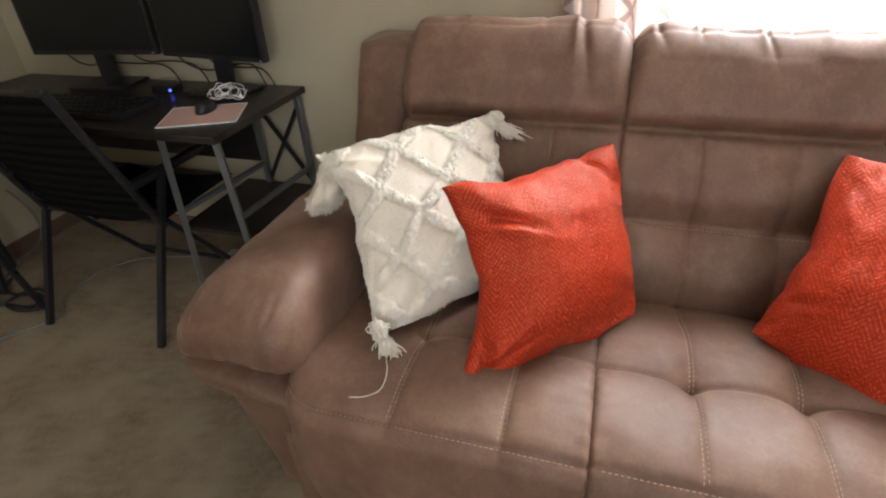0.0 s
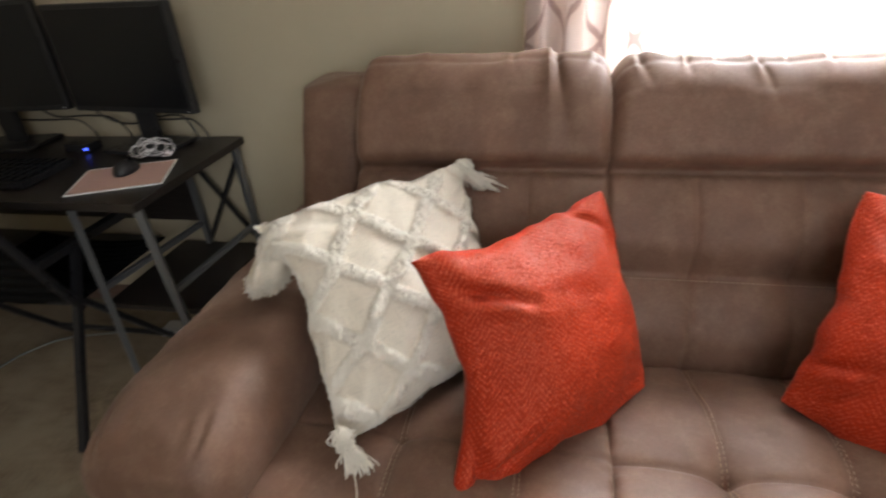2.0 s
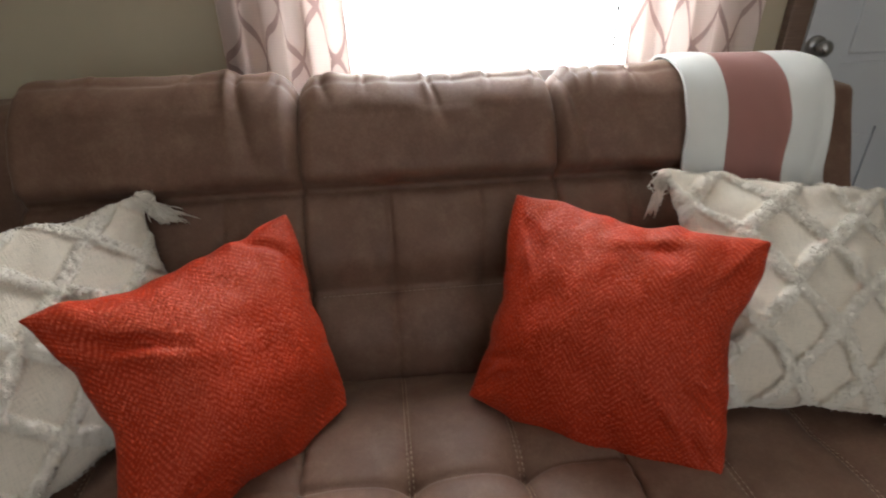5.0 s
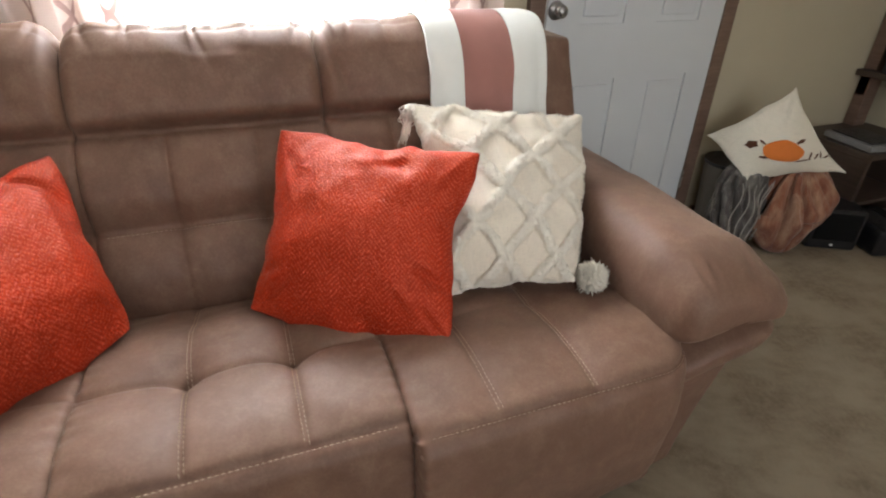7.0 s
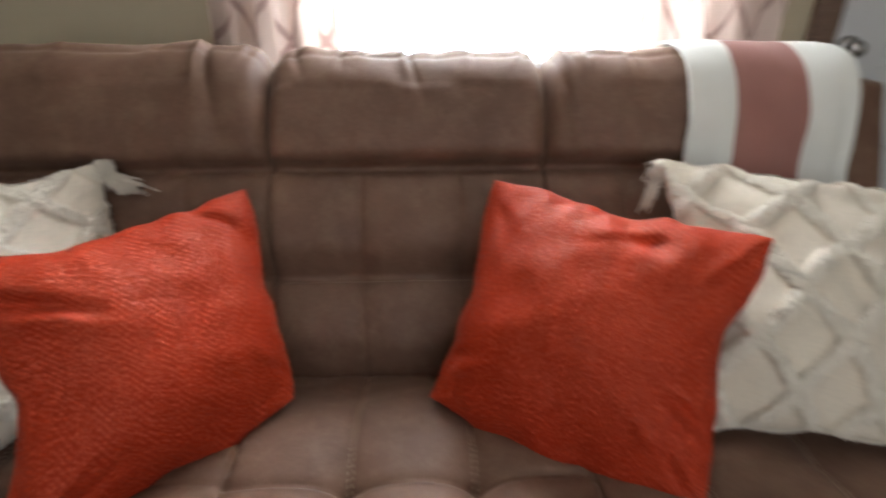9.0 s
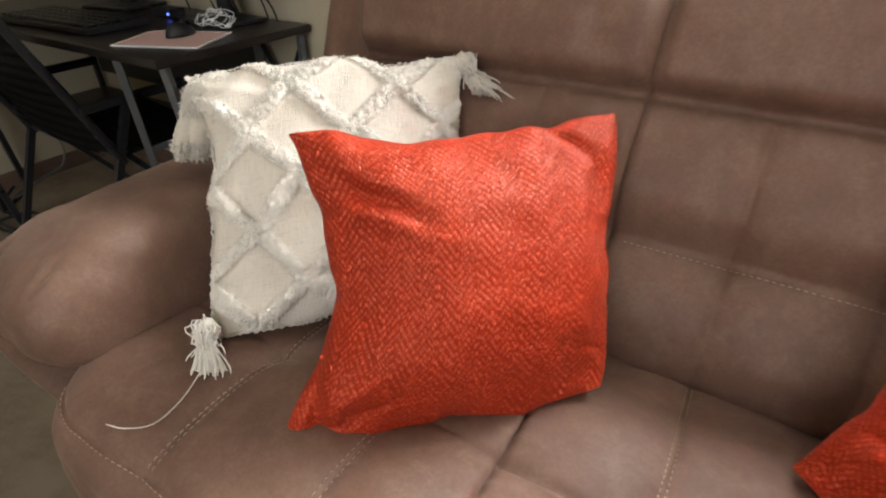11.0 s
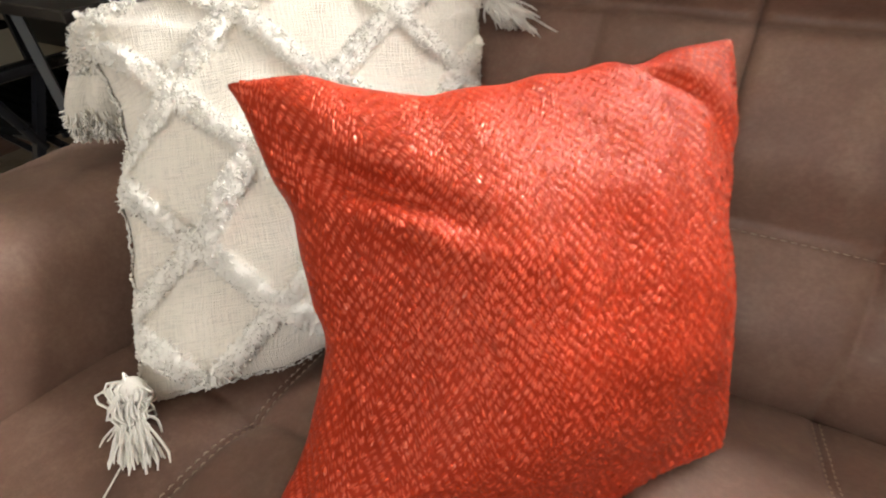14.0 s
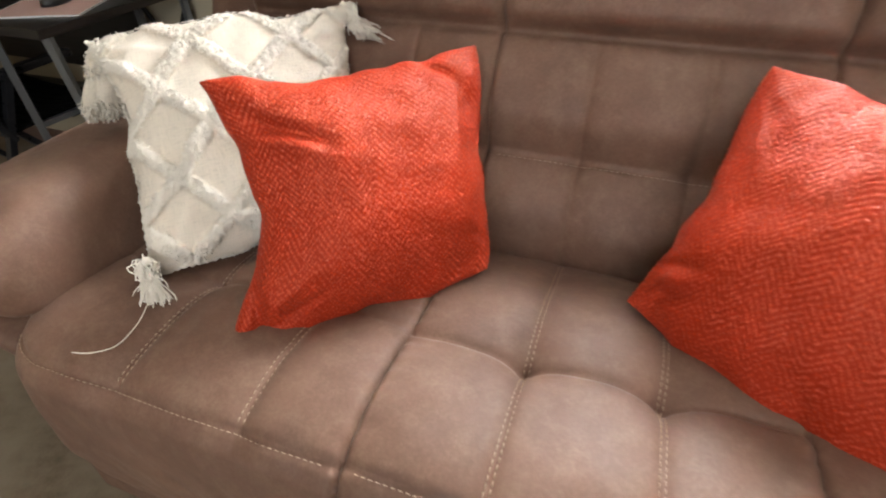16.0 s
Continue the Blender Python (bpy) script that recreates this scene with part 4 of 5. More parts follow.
white_two = tufted_cushion([(0.455, -0.430, 0.508), (0.775, -0.500, 0.528), (0.955, -0.165, 0.818), (0.490, -0.095, 0.872)], 7,
               "cream tufted diamond pillow with corner tassels beside the striped throw",
               [((0.487, -0.105, 0.866), (-0.30, -0.22, -0.90), 0.085, 0.004, 5, 120)],
               (1.33, 1.39), (-0.319, 0.654), None, (0.05, -0.06, 0.04, 0.04))

# the first one's upper corner is folded over the arm in a soft lobe
nu = 70
a, t = np.meshgrid(np.linspace(0, 2 * np.pi, nu, endpoint=False), np.linspace(0.02, np.pi - 0.02, nu), indexing="ij")
lobe = np.stack([0.033 * np.cos(a) * np.sin(t) ** 0.8, 0.048 * np.sin(a) * np.sin(t) ** 0.8, 0.070 * np.cos(t)], -1)
wave = 0.007 * lumps(lobe, 34, 2) + 0.010 * (np.abs(np.sin(a * 2.5 + 0.6 * np.sin(t * 2))) - 0.5) * np.sin(t) + 0.0012 * lumps(lobe, 170, 5)
lobe[..., 0] += 0.03 * np.cos(t)
lobe *= (1 + wave / 0.05)[..., None]
lobe[..., 2] = np.where(t > 2.2, lobe[..., 2].clip(-0.062), lobe[..., 2])
lobe += np.array([-0.938, -0.342, 0.778])
sheet(lobe, "folded_corner", GAUZE, white_one, "cream gauze corner folded over", uv=(a * 0.05, t * 0.08), close_u=True)

# a fringe pompom at the second one's lower corner
rs = np.random.RandomState(21)
ball = []
for k in range(1500):
    w = rs.normal(size=3) * np.array([1, 1, 0.9])
    w /= np.linalg.norm(w)
    c = np.array([0.812, -0.512, 0.545])
    L = 0.037 * rs.uniform(0.86, 1.06)
    ball.append([c + w * 0.010, c + w * L * 0.6 + rs.normal(size=3) * 0.002, c + w * L + rs.normal(size=3) * 0.004 + np.array([0, 0, -0.004])])
strands(ball, 0.0017, "pompom", YARN, white_two, "cream cotton pompom of cut yarn")

rs = np.random.RandomState(31)
N = normals(lobe)
N *= np.sign(((lobe - lobe.mean(axis=(0, 1))) * N).sum(-1).mean())
fuzz = []
for k in range(2100):
    low = k < 900
    i, j = rs.randint(0, nu), rs.randint(int(nu * 0.62), int(nu * 0.80)) if low else rs.randint(3, int(nu * 0.45))
    q = N[i, j] * (0.35 if low else 0.6) + rs.normal(size=3) * (0.25 if low else 0.5) + np.array([0, 0, -0.6 if low else 0.0])
    q /= np.linalg.norm(q)
    L = rs.uniform(0.007, 0.015) if low else rs.uniform(0.003, 0.006)
    fuzz.append([lobe[i, j], lobe[i, j] + q * L * 0.6, lobe[i, j] + q * L + rs.normal(size=3) * 0.0015])
strands(fuzz, 0.0012, "fringe", YARN, white_one, "", "stuff")


# ---- desk corner ----
desk = thing("computer_desk", -2.13, 0.20, 0, "black-brown computer desk on grey steel legs", "desk")
part("desktop", boxes((-0.74, 0.66, -0.28, 0.285, 0.725, 0.75), bevel=0.004), DESKTOP, desk)
for x, y, x2, y2 in ((0.42, -0.245, 0.28, -0.14), (0.635, -0.245, 0.60, -0.16), (0.635, 0.255, 0.64, 0.27), (0.42, 0.255, 0.42, 0.27), (-0.71, -0.245, -0.71, -0.2), (-0.71, 0.255, -0.71, 0.27)):
    part("leg", bar((x, y, 0.725), (x2, y2, 0.0), 0.0145, square=True), STEEL if x > 0 else BLACK, desk)
part("crossbar", bar((0.365, -0.2, 0.42), (0.42, 0.265, 0.42), 0.012, square=True), STEEL, desk)
part("crossbar", bar((0.61, -0.2, 0.42), (0.637, 0.262, 0.42), 0.012, square=True), STEEL, desk)
part("brace", bar((0.42, 0.262, 0.70), (0.64, 0.268, 0.34), 0.009, square=True), BLACK, desk)
part("brace", bar((0.64, 0.262, 0.70), (0.42, 0.272, 0.34), 0.009, square=True), BLACK, desk)
part("shelf", boxes((0.30, 0.65, -0.16, 0.275, 0.31, 0.33)), DESKTOP, desk)
part("shelf", boxes((-0.70, 0.20, 0.02, 0.27, 0.33, 0.35)), DESKTOP, desk)
part("back_panel", boxes((-0.69, 0.40, 0.268, 0.282, 0.42, 0.722)), DESKTOP, desk)


def monitor(x, y, w, h, rz, label):
    ob = thing("monitor", x, y, 0.75, label, "monitor", "monitors on the desk", rz=rz)
    zb = 0.125
    housing = part("housing", boxes((-w / 2, w / 2, -0.006, 0.024, zb, zb + h), bevel=0.006), BLACK, ob)
    part("screen", boxes((-w / 2 + 0.014, w / 2 - 0.014, -0.0085, -0.0062, zb + 0.018, zb + h - 0.014), bevel=0.001), SCREEN, housing)
    part("rear_cover", boxes((-w * 0.3, w * 0.3, 0.024, 0.05, zb + 0.05, zb + h - 0.06), bevel=0.012), BLACK, ob)
    part("neck", boxes((-0.035, 0.035, 0.025, 0.055, 0.012, zb + 0.12), bevel=0.006), BLACK, ob)
    part("foot", boxes((-0.12, 0.12, -0.07, 0.11, 0.001, 0.014), bevel=0.005), BLACK, ob)
    part("power_light", boxes((w / 2 - 0.022, w / 2 - 0.016, -0.0075, -0.006, zb + 0.006, zb + 0.010), bevel=0), WHITE_PLASTIC, ob)
    return ob


monitor(-1.745, 0.345, 0.49, 0.325, -7, "black flat monitor, switched off, on a black stand")
monitor(-2.305, 0.355, 0.56, 0.345, 7, "wide black flat monitor, switched off, beside the other")

pad = thing("mouse_pad", -1.64, 0.10, 0.75, "pink mouse pad with a pale rim, on the desk", "mouse pad", rz=24)
part("sheet", boxes((-0.125, 0.125, -0.10, 0.10, 0.0005, 0.004), bevel=0.0015), PAD, pad)
part("rim", boxes((-0.128, 0.128, -0.103, -0.099, 0.0005, 0.0046), (-0.128, 0.128, 0.099, 0.103, 0.0005, 0.0046), (-0.128, -0.124, -0.099, 0.099, 0.0005, 0.0046), (0.124, 0.128, -0.099, 0.099, 0.0005, 0.0046), bevel=0.001), WHITE_PLASTIC, pad)

mouse = thing("computer_mouse", -1.66, 0.14, 0.7545, "small black computer mouse on the pad", "mouse", rz=15)
bm = bmesh.new()
bmesh.ops.create_uvsphere(bm, u_segments=24, v_segments=16, radius=1)
for v in bm.verts:
    v.co = Vector((v.co.x * 0.032, v.co.y * 0.054, max(0.0, v.co.z) * 0.036 * (1 - 0.25 * v.co.y)))
part("shell", bm, BLACK, mouse, smooth=True)
part("wheel", bar((-0.004, 0.032, 0.028), (0.004, 0.032, 0.028), 0.008, 14), SCREEN, mouse)

keyboard = thing("keyboard", -2.13, 0.09, 0.75, "black keyboard with a low tray on the desk", "keyboard", rz=3)
part("case", boxes((-0.24, 0.24, -0.11, 0.10, 0.002, 0.022), bevel=0.004), BLACK, keyboard)
key_mesh = None
for r in range(5):
    for c in range(16):
        x, y = -0.222 + c * 0.0295, -0.085 + r * 0.037
        if key_mesh is None:
            first = part("key", boxes((-0.012, 0.012, -0.015, 0.015, 0.022, 0.030), bevel=0.002, seg=1), SCREEN, keyboard)
            key_mesh = first.data
        else:
            first = new("key", key_mesh)
            first.parent = keyboard
        first.location = (x, y, 0)
hub = thing("usb_hub", -1.98, 0.33, 0.75, "small black box with a blue light behind the keyboard", "hub")
part("case", boxes((-0.05, 0.05, -0.03, 0.03, 0.001, 0.03)), BLACK, hub)
part("indicator_light", boxes((0.036, 0.044, -0.033, -0.030, 0.012, 0.018), bevel=0), LED, hub)

rs = np.random.RandomState(11)
ear = thing("earphones", -1.66, 0.27, 0.752, "tangled white earphone cord lying on the desk", "earphones")
pts = []
for k in range(60):
    a = k * 0.62
    pts.append((0.05 * math.cos(a) * rs.uniform(0.6, 1.3) + 0.03 * math.sin(k * 0.11), 0.04 * math.sin(a) * rs.uniform(0.6, 1.3), 0.008 + 0.055 * abs(math.sin(k * 0.33)) * rs.uniform(0.4, 1)))
tube(pts, 0.0014, WHITE_PLASTIC, "cord", ear)
for x in (-0.03, 0.045):
    bm = bmesh.new()
    bmesh.ops.create_uvsphere(bm, u_segments=12, v_segments=8, radius=0.008, matrix=pose(x, 0.01, 0.012))
    part("earbud", bm, WHITE_PLASTIC, ear, smooth=True)


PALE = scuffed("pale_grey_plastic", (0.17, 0.17, 0.155), 0.5)


def cable(name, pts, r, mat, label):
    ob = thing(name, *pts[0], label, "cable")
    p0 = Vector(pts[0])
    tube([tuple(Vector(p) - p0) for p in pts], r, mat, "lead", ob)


for k, (xa, xb) in enumerate(((-2.55, -2.36), (-2.42, -2.0), (-2.2, -1.86), (-1.98, -1.74), (-1.85, -1.56), (-1.78, -1.6))):
    cable("monitor_cable", [(xa, 0.41, 0.90), (xa + 0.02, 0.43, 0.83), ((xa + xb) / 2, 0.45, 0.80 + 0.02 * (k % 3)), (xb - 0.03, 0.44, 0.83), (xb, 0.43, 0.757)], 0.0032, BLACK, "thin black cable hanging behind the monitors")
cable("floor_cable", [(-2.86, 0.136, 0.327), (-2.86, 0.204, 0.2), (-2.86, 0.196, 0.042), (-2.8, 0.06, 0.05), (-2.73, -0.147, 0.006), (-2.8, -0.24, 0.006)], 0.0055, PALE, "pale cable looping down the wall to the carpet")
cable("floor_cable", [(-1.95, 0.30, 0.006), (-2.288, 0.224, 0.006), (-2.36, 0.146, 0.006), (-2.417, 0.055, 0.006), (-2.42, -0.137, 0.006), (-2.30, -0.21, 0.006), (-2.321, -0.269, 0.006), (-2.383, -0.346, 0.006), (-2.52, -0.52, 0.006)], 0.0042, PALE, "pale cable lying on the carpet")
cable("power_lead", [(-2.85, -0.05, 0.03), (-2.613, -0.286, 0.010), (-2.588, -0.18, 0.025), (-2.567, -0.089, 0.010), (-2.388, -0.188, 0.012), (-2.477, -0.269, 0.022), (-2.622, -0.229, 0.012), (-2.424, -0.236, 0.026), (-2.50, -0.12, 0.010), (-2.66, -0.20, 0.018), (-2.78, -0.10, 0.010)], 0.007, BLACK, "black tangled power lead on the carpet")
strip = thing("power_strip", -1.80, 0.30, 0, "small white power adapter under the desk", "adapter")
part("case", boxes((-0.10, 0.10, -0.035, 0.035, 0.001, 0.035), bevel=0.008), WHITE_PLASTIC, strip)
stand_l = thing("folding_stand", -2.60, -0.20, 0, "black metal folding stand with splayed legs by the wall", "stand")
part("leg", bar((0.195, -0.01, 0.010), (-0.07, -0.01, 0.62), 0.014, square=True), BLACK, stand_l)
part("leg", bar((-0.075, 0.03, 0.010), (0.08, 0.03, 0.60), 0.013, square=True), BLACK, stand_l)
part("foot_bar", bar((-0.10, 0.03, 0.012), (-0.20, 0.16, 0.012), 0.012, square=True), BLACK, stand_l)
part("top_bar", bar((-0.20, 0.01, 0.61), (0.03, 0.01, 0.61), 0.013, square=True), BLACK, stand_l)

# sling chair drawn up to the desk
chair = thing("sling_chair", -2.05, -0.10, 0, "black folding sling chair drawn up to the desk", "chair")
xl, xr = -0.265, 0.265
for x in (xl, xr):
    part("rear_leg", bar((x, -0.175, 0.0), (x, 0.085, 0.58), 0.015, square=True), BLACK, chair)
    part("front_leg", bar((x * 0.92, 0.36, 0.0), (x * 0.92, -0.02, 0.50), 0.013, square=True), BLACK, chair)
    part("back_rail", bar((x, 0.02, 0.40), (x, -0.20, 0.935), 0.013, 12), BLACK, chair)
    part("armrest", boxes((x - 0.02, x + 0.02, -0.06, 0.30, 0.575, 0.60), bevel=0.008), BLACK, chair)
part("top_rail", bar((xl, -0.20, 0.935), (xr, -0.20, 0.935), 0.013, 12), BLACK, chair)
part("tag", boxes((0.050, 0.085, -0.226, -0.2155, 0.897, 0.923), bevel=0.001), WHITE_PLASTIC, chair, "small white tag sewn to the back")
part("lower_rail", bar((xl, 0.02, 0.42), (xr, 0.02, 0.42), 0.012, 12), BLACK, chair)
part("stretcher", bar((xl, 0.30, 0.08), (xr, 0.30, 0.08), 0.010, 12), BLACK, chair)
for k in range(13):
    t0, t1 = k / 13, (k + 0.985) / 13
    bow = [0.035 * math.sin(np.pi * t) for t in (t0, t1)]
    G = np.zeros((12, 2, 3))
    for j, (t, b) in enumerate(zip((t0, t1), bow)):
        xs = np.linspace(xl + 0.008, xr - 0.008, 12)
        G[:, j, 0], G[:, j, 1], G[:, j, 2] = xs, 0.02 - 0.22 * t - 0.015 * np.sin(np.linspace(0, np.pi, 12)) + b * 0.3, 0.41 + 0.525 * t
    st = sheet(G, "strap", MESH, chair, uv=(G[..., 0], G[..., 2]))
    st.modifiers.new("thickness", "SOLIDIFY").thickness = 0.006
for k in range(11):
    y0, y1 = 0.03 + 0.40 * k / 11, 0.03 + 0.40 * (k + 0.92) / 11
    G = np.zeros((12, 2, 3))
    for j, y in enumerate((y0, y1)):
        G[:, j, 0], G[:, j, 1], G[:, j, 2] = np.linspace(xl, xr, 12), y, 0.425 - 0.03 * np.sin(np.linspace(0, np.pi, 12))
    st = sheet(G, "strap", MESH, chair, uv=(G[..., 0], G[..., 1]))
    st.modifiers.new("thickness", "SOLIDIFY").thickness = 0.006

# ---- beyond the sofa's other arm ----
bin_ob = thing("storage_bin", 2.20, 0.36, 0, "grey-brown bin standing against the wall by the door", "bin")
bm = bmesh.new()
bmesh.ops.create_cone(bm, cap_ends=True, segments=32, radius1=0.10, radius2=0.12, depth=0.36, matrix=pose(0, 0, 0.18))
bmesh.ops.bevel(bm, geom=[e for e in bm.edges if e.is_boundary or abs(e.verts[0].co.z - e.verts[1].co.z) < 1e-4], offset=0.006, segments=2, affect="EDGES")
part("drum", bm, scuffed("grey_brown_plastic", (0.12, 0.105, 0.085), 0.5), bin_ob)
part("rim", bar((0, 0, 0.352), (0, 0, 0.366), 0.124, 32), BLACK, bin_ob)


def fleece(name, stops):
    """Blotched plush cloth, its colours changing along the folds."""
    m = material(name, stops[0][1], 0.95, 0, 0.08)
    n = Nodes(m)
    c = n.ramp(n.noise(11, 4, 0.6, stretch=(1.6, 1.6, 0.5)), stops)
    pile_h = n.noise(320, 3, 0.7)
    n.color(n.mix(n.math("MULTIPLY", pile_h, 0.35), c, tuple(x * 0.6 for x in stops[0][1])))
    n.bump(pile_h, 0.5, 0.003)
    n.bsdf.inputs["Sheen Weight"].default_value = 0.25
    return m


def bundle(name, x, y, z, rx, ry, rz, mat, seed, label, ridges):
    """A heap of hanging folds, wider at the top."""
    ob = thing(name, x, y, 0, label, "blanket")
    nu, nv = 200, 90
    a, t = np.meshgrid(np.linspace(0, 2 * np.pi, nu, endpoint=False), np.linspace(0, np.pi, nv), indexing="ij")
    P = np.stack([rx * np.cos(a) * np.sin(t) ** 0.55, ry * np.sin(a) * np.sin(t) ** 0.55, z - rz * np.cos(t)], -1)
    wander = 2.2 * lumps(P, 6, seed + 1)
    fold = np.abs(np.sin(a * ridges / 2 + wander + 0.8 * t)) ** 0.6
    fine = np.abs(np.sin(a * ridges * 1.1 + 2.6 * wander + 2 * t))
    d = 0.030 * lumps(P, 10, seed) + (0.050 * (fold - 0.6) + 0.012 * fine) * np.sin(t) ** 0.5 + 0.006 * lumps(P, 42, seed + 2)
    P[..., :2] *= ((1 + d / rx) * (0.74 + 0.34 * np.clip(P[..., 2] / (2 * rz), 0, 1)))[..., None]
    P[..., 2] += d * 0.5 * np.sin(t) + 0.02 * lumps(P * np.array([1, 1, 0.1]), 22, seed + 3) * (t > 1.6)
    P[..., 2] = np.maximum(P[..., 2], 0.002)
    sheet(P, "folds", mat, ob, uv=(a * rx, t * rz), close_u=True)
    return ob


bundle("rust_blanket", 2.32, 0.12, 0.20, 0.165, 0.15, 0.20, fleece("rust_fleece", [(0.30, (0.15, 0.045, 0.030)), (0.48, (0.26, 0.11, 0.065)), (0.68, (0.42, 0.25, 0.165))]), 2, "crumpled rust, brown and peach fleece blanket on the carpet", 13)
bundle("plaid_blanket", 2.11, 0.21, 0.19, 0.095, 0.10, 0.20, fleece("grey_plaid", [(0.30, (0.055, 0.050, 0.048)), (0.50, (0.10, 0.088, 0.080)), (0.70, (0.30, 0.28, 0.25))]), 5, "crumpled grey and white plaid throw beside the rust one", 9)
strip_lines = []
for k in range(6):
    a = -2.4 + k * 0.30
    strip_lines.append([(2.11 + 0.108 * math.cos(a) + 0.010 * math.sin(z * 26 + k), 0.21 + 0.112 * math.sin(a) + 0.006 * math.cos(z * 31 + k), z) for z in np.linspace(0.08, 0.36, 12)])
checks = strands(strip_lines, 0.0030, "plaid_stripe", gauze("pale_plaid_line", (0.32, 0.30, 0.27), 0.004))
checks.parent = bpy.data.objects["plaid_blanket"]
checks.matrix_parent_inverse = pose(2.11, 0.21, 0).inverted()

pp = thing("pumpkin_pillow", 0, 0, 0, "ivory pillow with an orange pumpkin print on crumpled blankets", "pillow")
pc4 = [(2.07, 0.16, 0.36), (2.45, 0.005, 0.405), (2.235, 0.20, 0.735), (2.010, 0.375, 0.500)]
flat, n, rise, u, v, uv = cushion_surface(pc4, 0.055, (0.06, 0.14, 0.10, 0.10), 120, 1, 0.1)
up = rise + 0.004 * lumps(flat, 16, 2) * np.clip(rise / 0.03, 0, 1) + wrinkles(u, v, rise, 8, 10, 0.008)
face = both_sides("cover_front", flat, n, up, rise * 0.8, CANVAS, pp, uv)


def print_patch(name, cu, cv, ru, rv, turn, mat, notch=0.0):
    """A printed shape that lies on the pillow's face."""
    r, a = np.meshgrid(np.linspace(0, 1, 10), np.linspace(0, 2 * np.pi, 40), indexing="ij")
    rr = r * (1 - notch * np.abs(np.sin(2.5 * a)))
    du, dv = ru * rr * np.cos(a), rv * rr * np.sin(a)
    pu, pv = cu + du * math.cos(turn) - dv * math.sin(turn), cv + du * math.sin(turn) + dv * math.cos(turn)
    i, j = np.clip((pu + 1) / 2 * 119, 0, 118.99), np.clip((pv + 1) / 2 * 119, 0, 118.99)
    i0, j0 = i.astype(int), j.astype(int)
    fi, fj = (i - i0)[..., None], (j - j0)[..., None]
    P = (1 - fi) * (1 - fj) * face[i0, j0] + fi * (1 - fj) * face[i0 + 1, j0] + (1 - fi) * fj * face[i0, j0 + 1] + fi * fj * face[i0 + 1, j0 + 1]
    sheet(P + n * 0.0016, name, mat, pp, uv=(pu * 0.2, pv * 0.2))


print_patch("pumpkin_print", 0.02, -0.24, 0.42, 0.34, -0.30, PUMPKIN, 0.06)
print_patch("leaf_print", -0.44, 0.20, 0.15, 0.14, 0.3, LEAFY, 0.25)
print_patch("stem_print", -0.22, 0.16, 0.03, 0.09, 0.2, LEAFY)
print_patch("leaf_print", 0.50, -0.10, 0.14, 0.045, 0.2, LEAFY, 0.2)
print_patch("leaf_print", -0.42, -0.28, 0.10, 0.05, -0.6, LEAFY, 0.2)
for k, (cu, cv, w, tilt) in enumerate(((0.28, -0.52, 0.16, 0.3), (0.50, -0.42, 0.10, 1.2), (0.62, -0.46, 0.09, 1.0), (0.74, -0.44, 0.09, 1.3), (0.86, -0.50, 0.09, 0.5))):
    print_patch("lettering_bar", cu, cv - 0.08, w * 1.2, 0.022, tilt - 0.3, LEAFY)

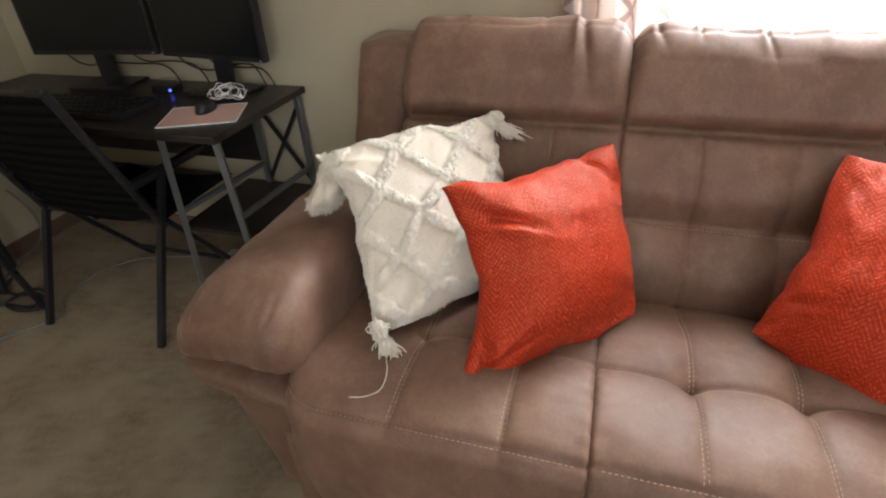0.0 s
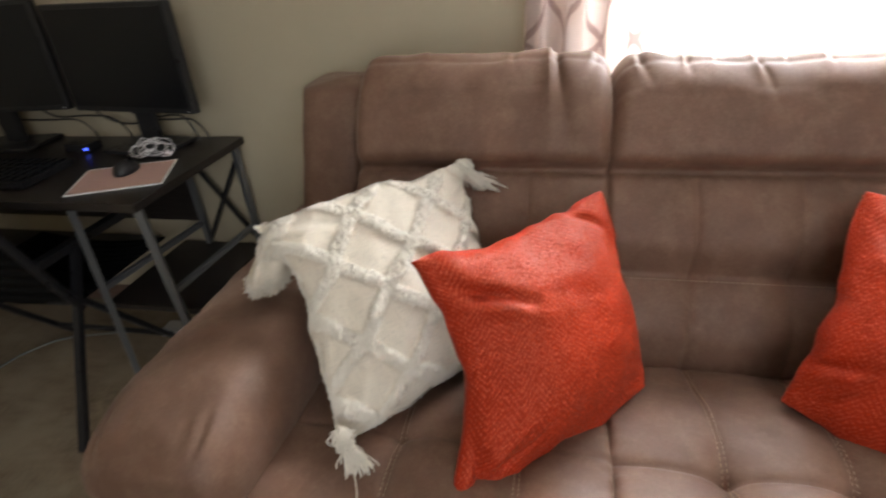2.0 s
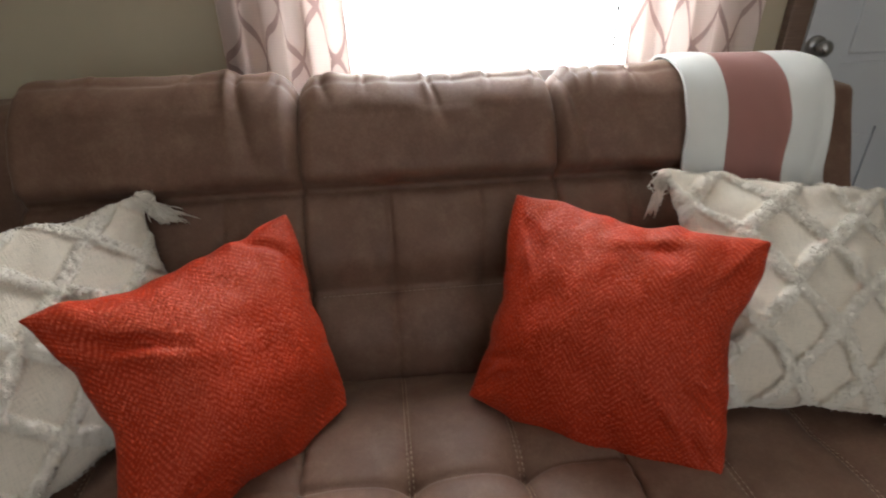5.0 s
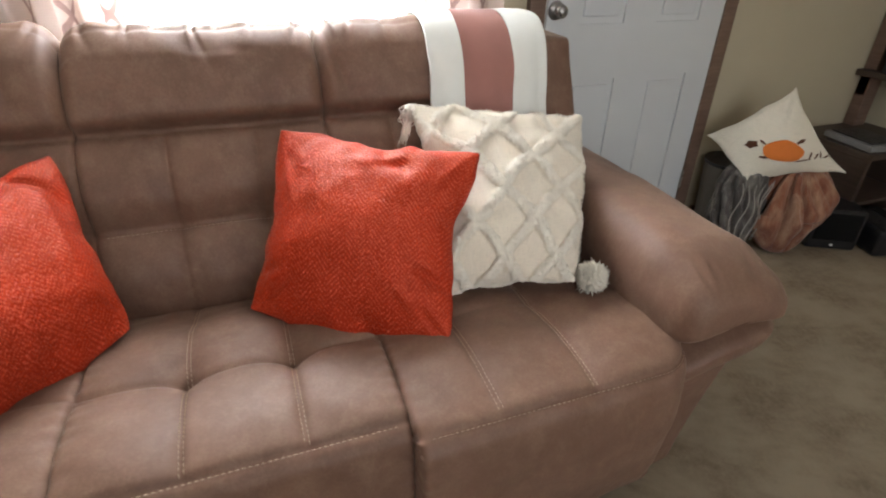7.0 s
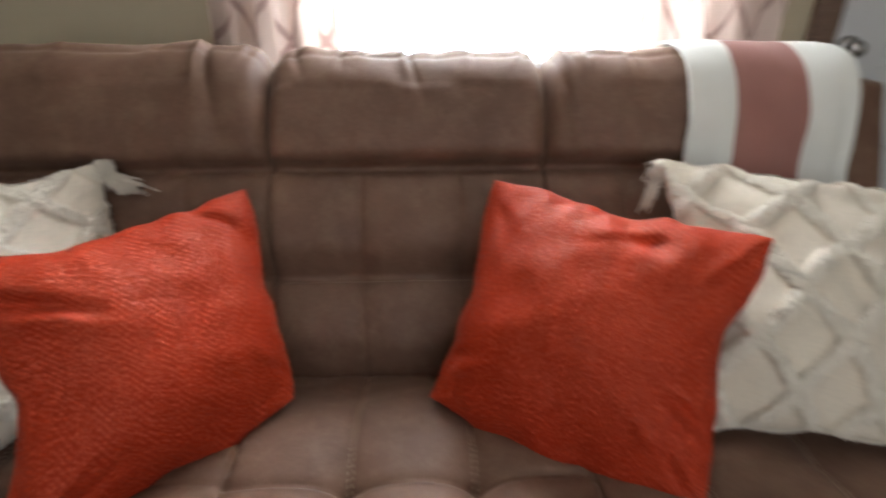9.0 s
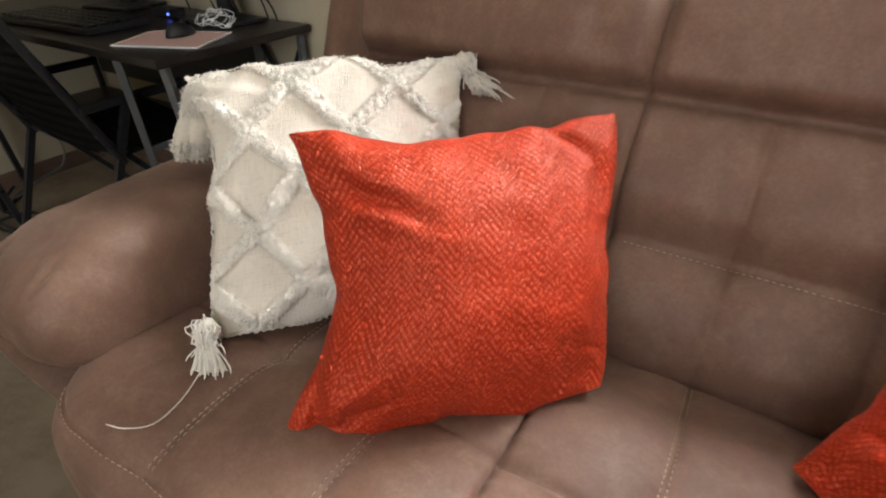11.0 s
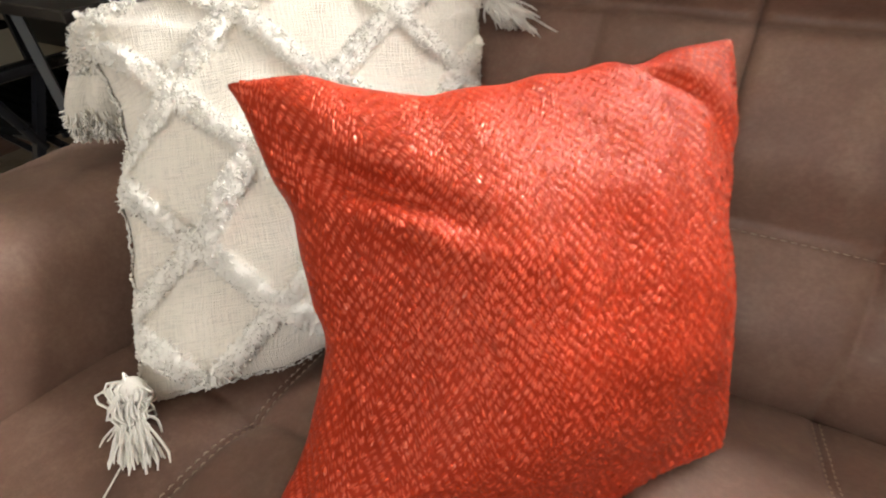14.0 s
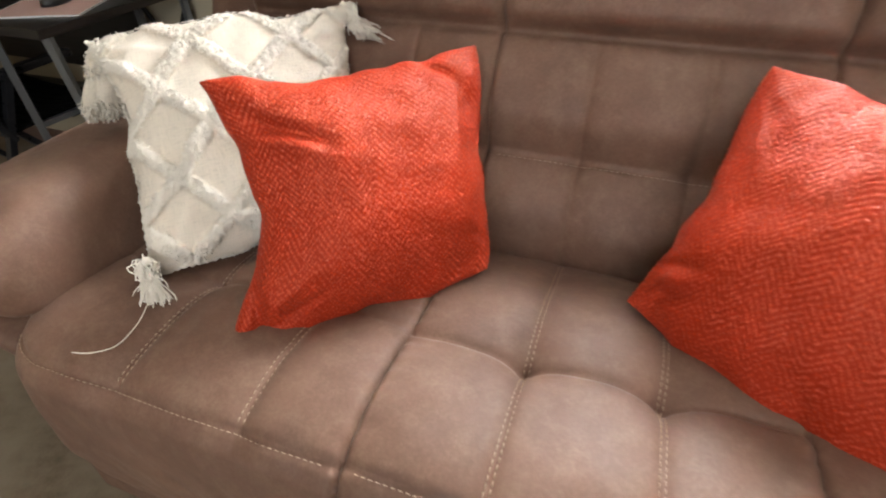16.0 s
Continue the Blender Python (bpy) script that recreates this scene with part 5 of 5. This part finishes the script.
speaker = thing("loudspeaker", 2.62, 0.10, 0, "small black loudspeaker with a tiny light on the carpet", "loudspeaker", rz=-30)
part("cabinet", boxes((-0.11, 0.11, -0.09, 0.09, 0.0, 0.20), bevel=0.02, seg=3), BLACK, speaker)
part("grille", boxes((-0.09, 0.09, -0.096, -0.088, 0.05, 0.185), bevel=0.004), MESH, speaker)
part("indicator_light", boxes((-0.006, 0.006, -0.0945, -0.089, 0.022, 0.030), bevel=0.001), WHITE_PLASTIC, speaker)
bag = thing("black_case", 2.88, -0.02, 0, "low black case lying beside the loudspeaker", "case", rz=-20)
part("shell", boxes((-0.15, 0.15, -0.14, 0.14, 0.0, 0.13), bevel=0.03, seg=3), BLACK, bag)
part("strap", boxes((-0.03, 0.03, -0.144, 0.144, 0.10, 0.133), bevel=0.003), MESH, bag)

stand = thing("media_stand", 2.95, 0.30, 0, "dark brown wooden stand with shelves beside the wall", "stand")
part("top", boxes((-0.25, 0.24, -0.22, 0.19, 0.40, 0.43)), DARKWOOD, stand)
part("side_panel", boxes((-0.245, -0.22, -0.21, 0.18, 0.0, 0.40)), DARKWOOD, stand)
part("side_panel", boxes((0.205, 0.23, -0.21, 0.18, 0.0, 0.40)), DARKWOOD, stand)
part("shelf", boxes((-0.22, 0.205, -0.20, 0.18, 0.16, 0.18)), DARKWOOD, stand)
part("back_panel", boxes((-0.22, 0.205, 0.165, 0.178, 0.02, 0.40)), DARKWOOD, stand)
tray = thing("paper_tray", 2.83, 0.22, 0.43, "flat grey tray with a dark edge on the stand", "tray", rz=-8)
part("body", boxes((-0.10, 0.10, -0.13, 0.13, 0.001, 0.03), bevel=0.006), scuffed("grey_plastic", (0.2, 0.2, 0.2), 0.4), tray)
part("lid", boxes((-0.08, 0.08, -0.11, 0.11, 0.031, 0.038), bevel=0.002), BLACK, tray)
shelf2 = thing("wall_shelf", 3.08, 0.40, 0.68, "brown wooden wall shelf with dark boxes above the stand", "shelf")
part("board", boxes((-0.07, 0.115, -0.30, 0.095, 0.0, 0.03)), DARKWOOD, shelf2)
part("bracket", boxes((-0.02, 0.02, 0.04, 0.095, -0.10, -0.001)), DARKWOOD, shelf2)
post = thing("shelf_upright", 3.10, 0.465, 0, "tall brown wooden shelf upright against the wall", "upright")
part("post", boxes((-0.04, 0.04, -0.03, 0.03, 0.0, 2.1)), TRIM, post)
box2 = thing("storage_box", 3.09, 0.30, 0.71, "dark box standing on the wall shelf", "box")
part("body", boxes((-0.06, 0.09, -0.16, 0.09, 0.001, 0.19), bevel=0.008), BLACK, box2)
part("lid", boxes((-0.065, 0.095, -0.165, 0.095, 0.191, 0.21), bevel=0.004), SCREEN, box2)
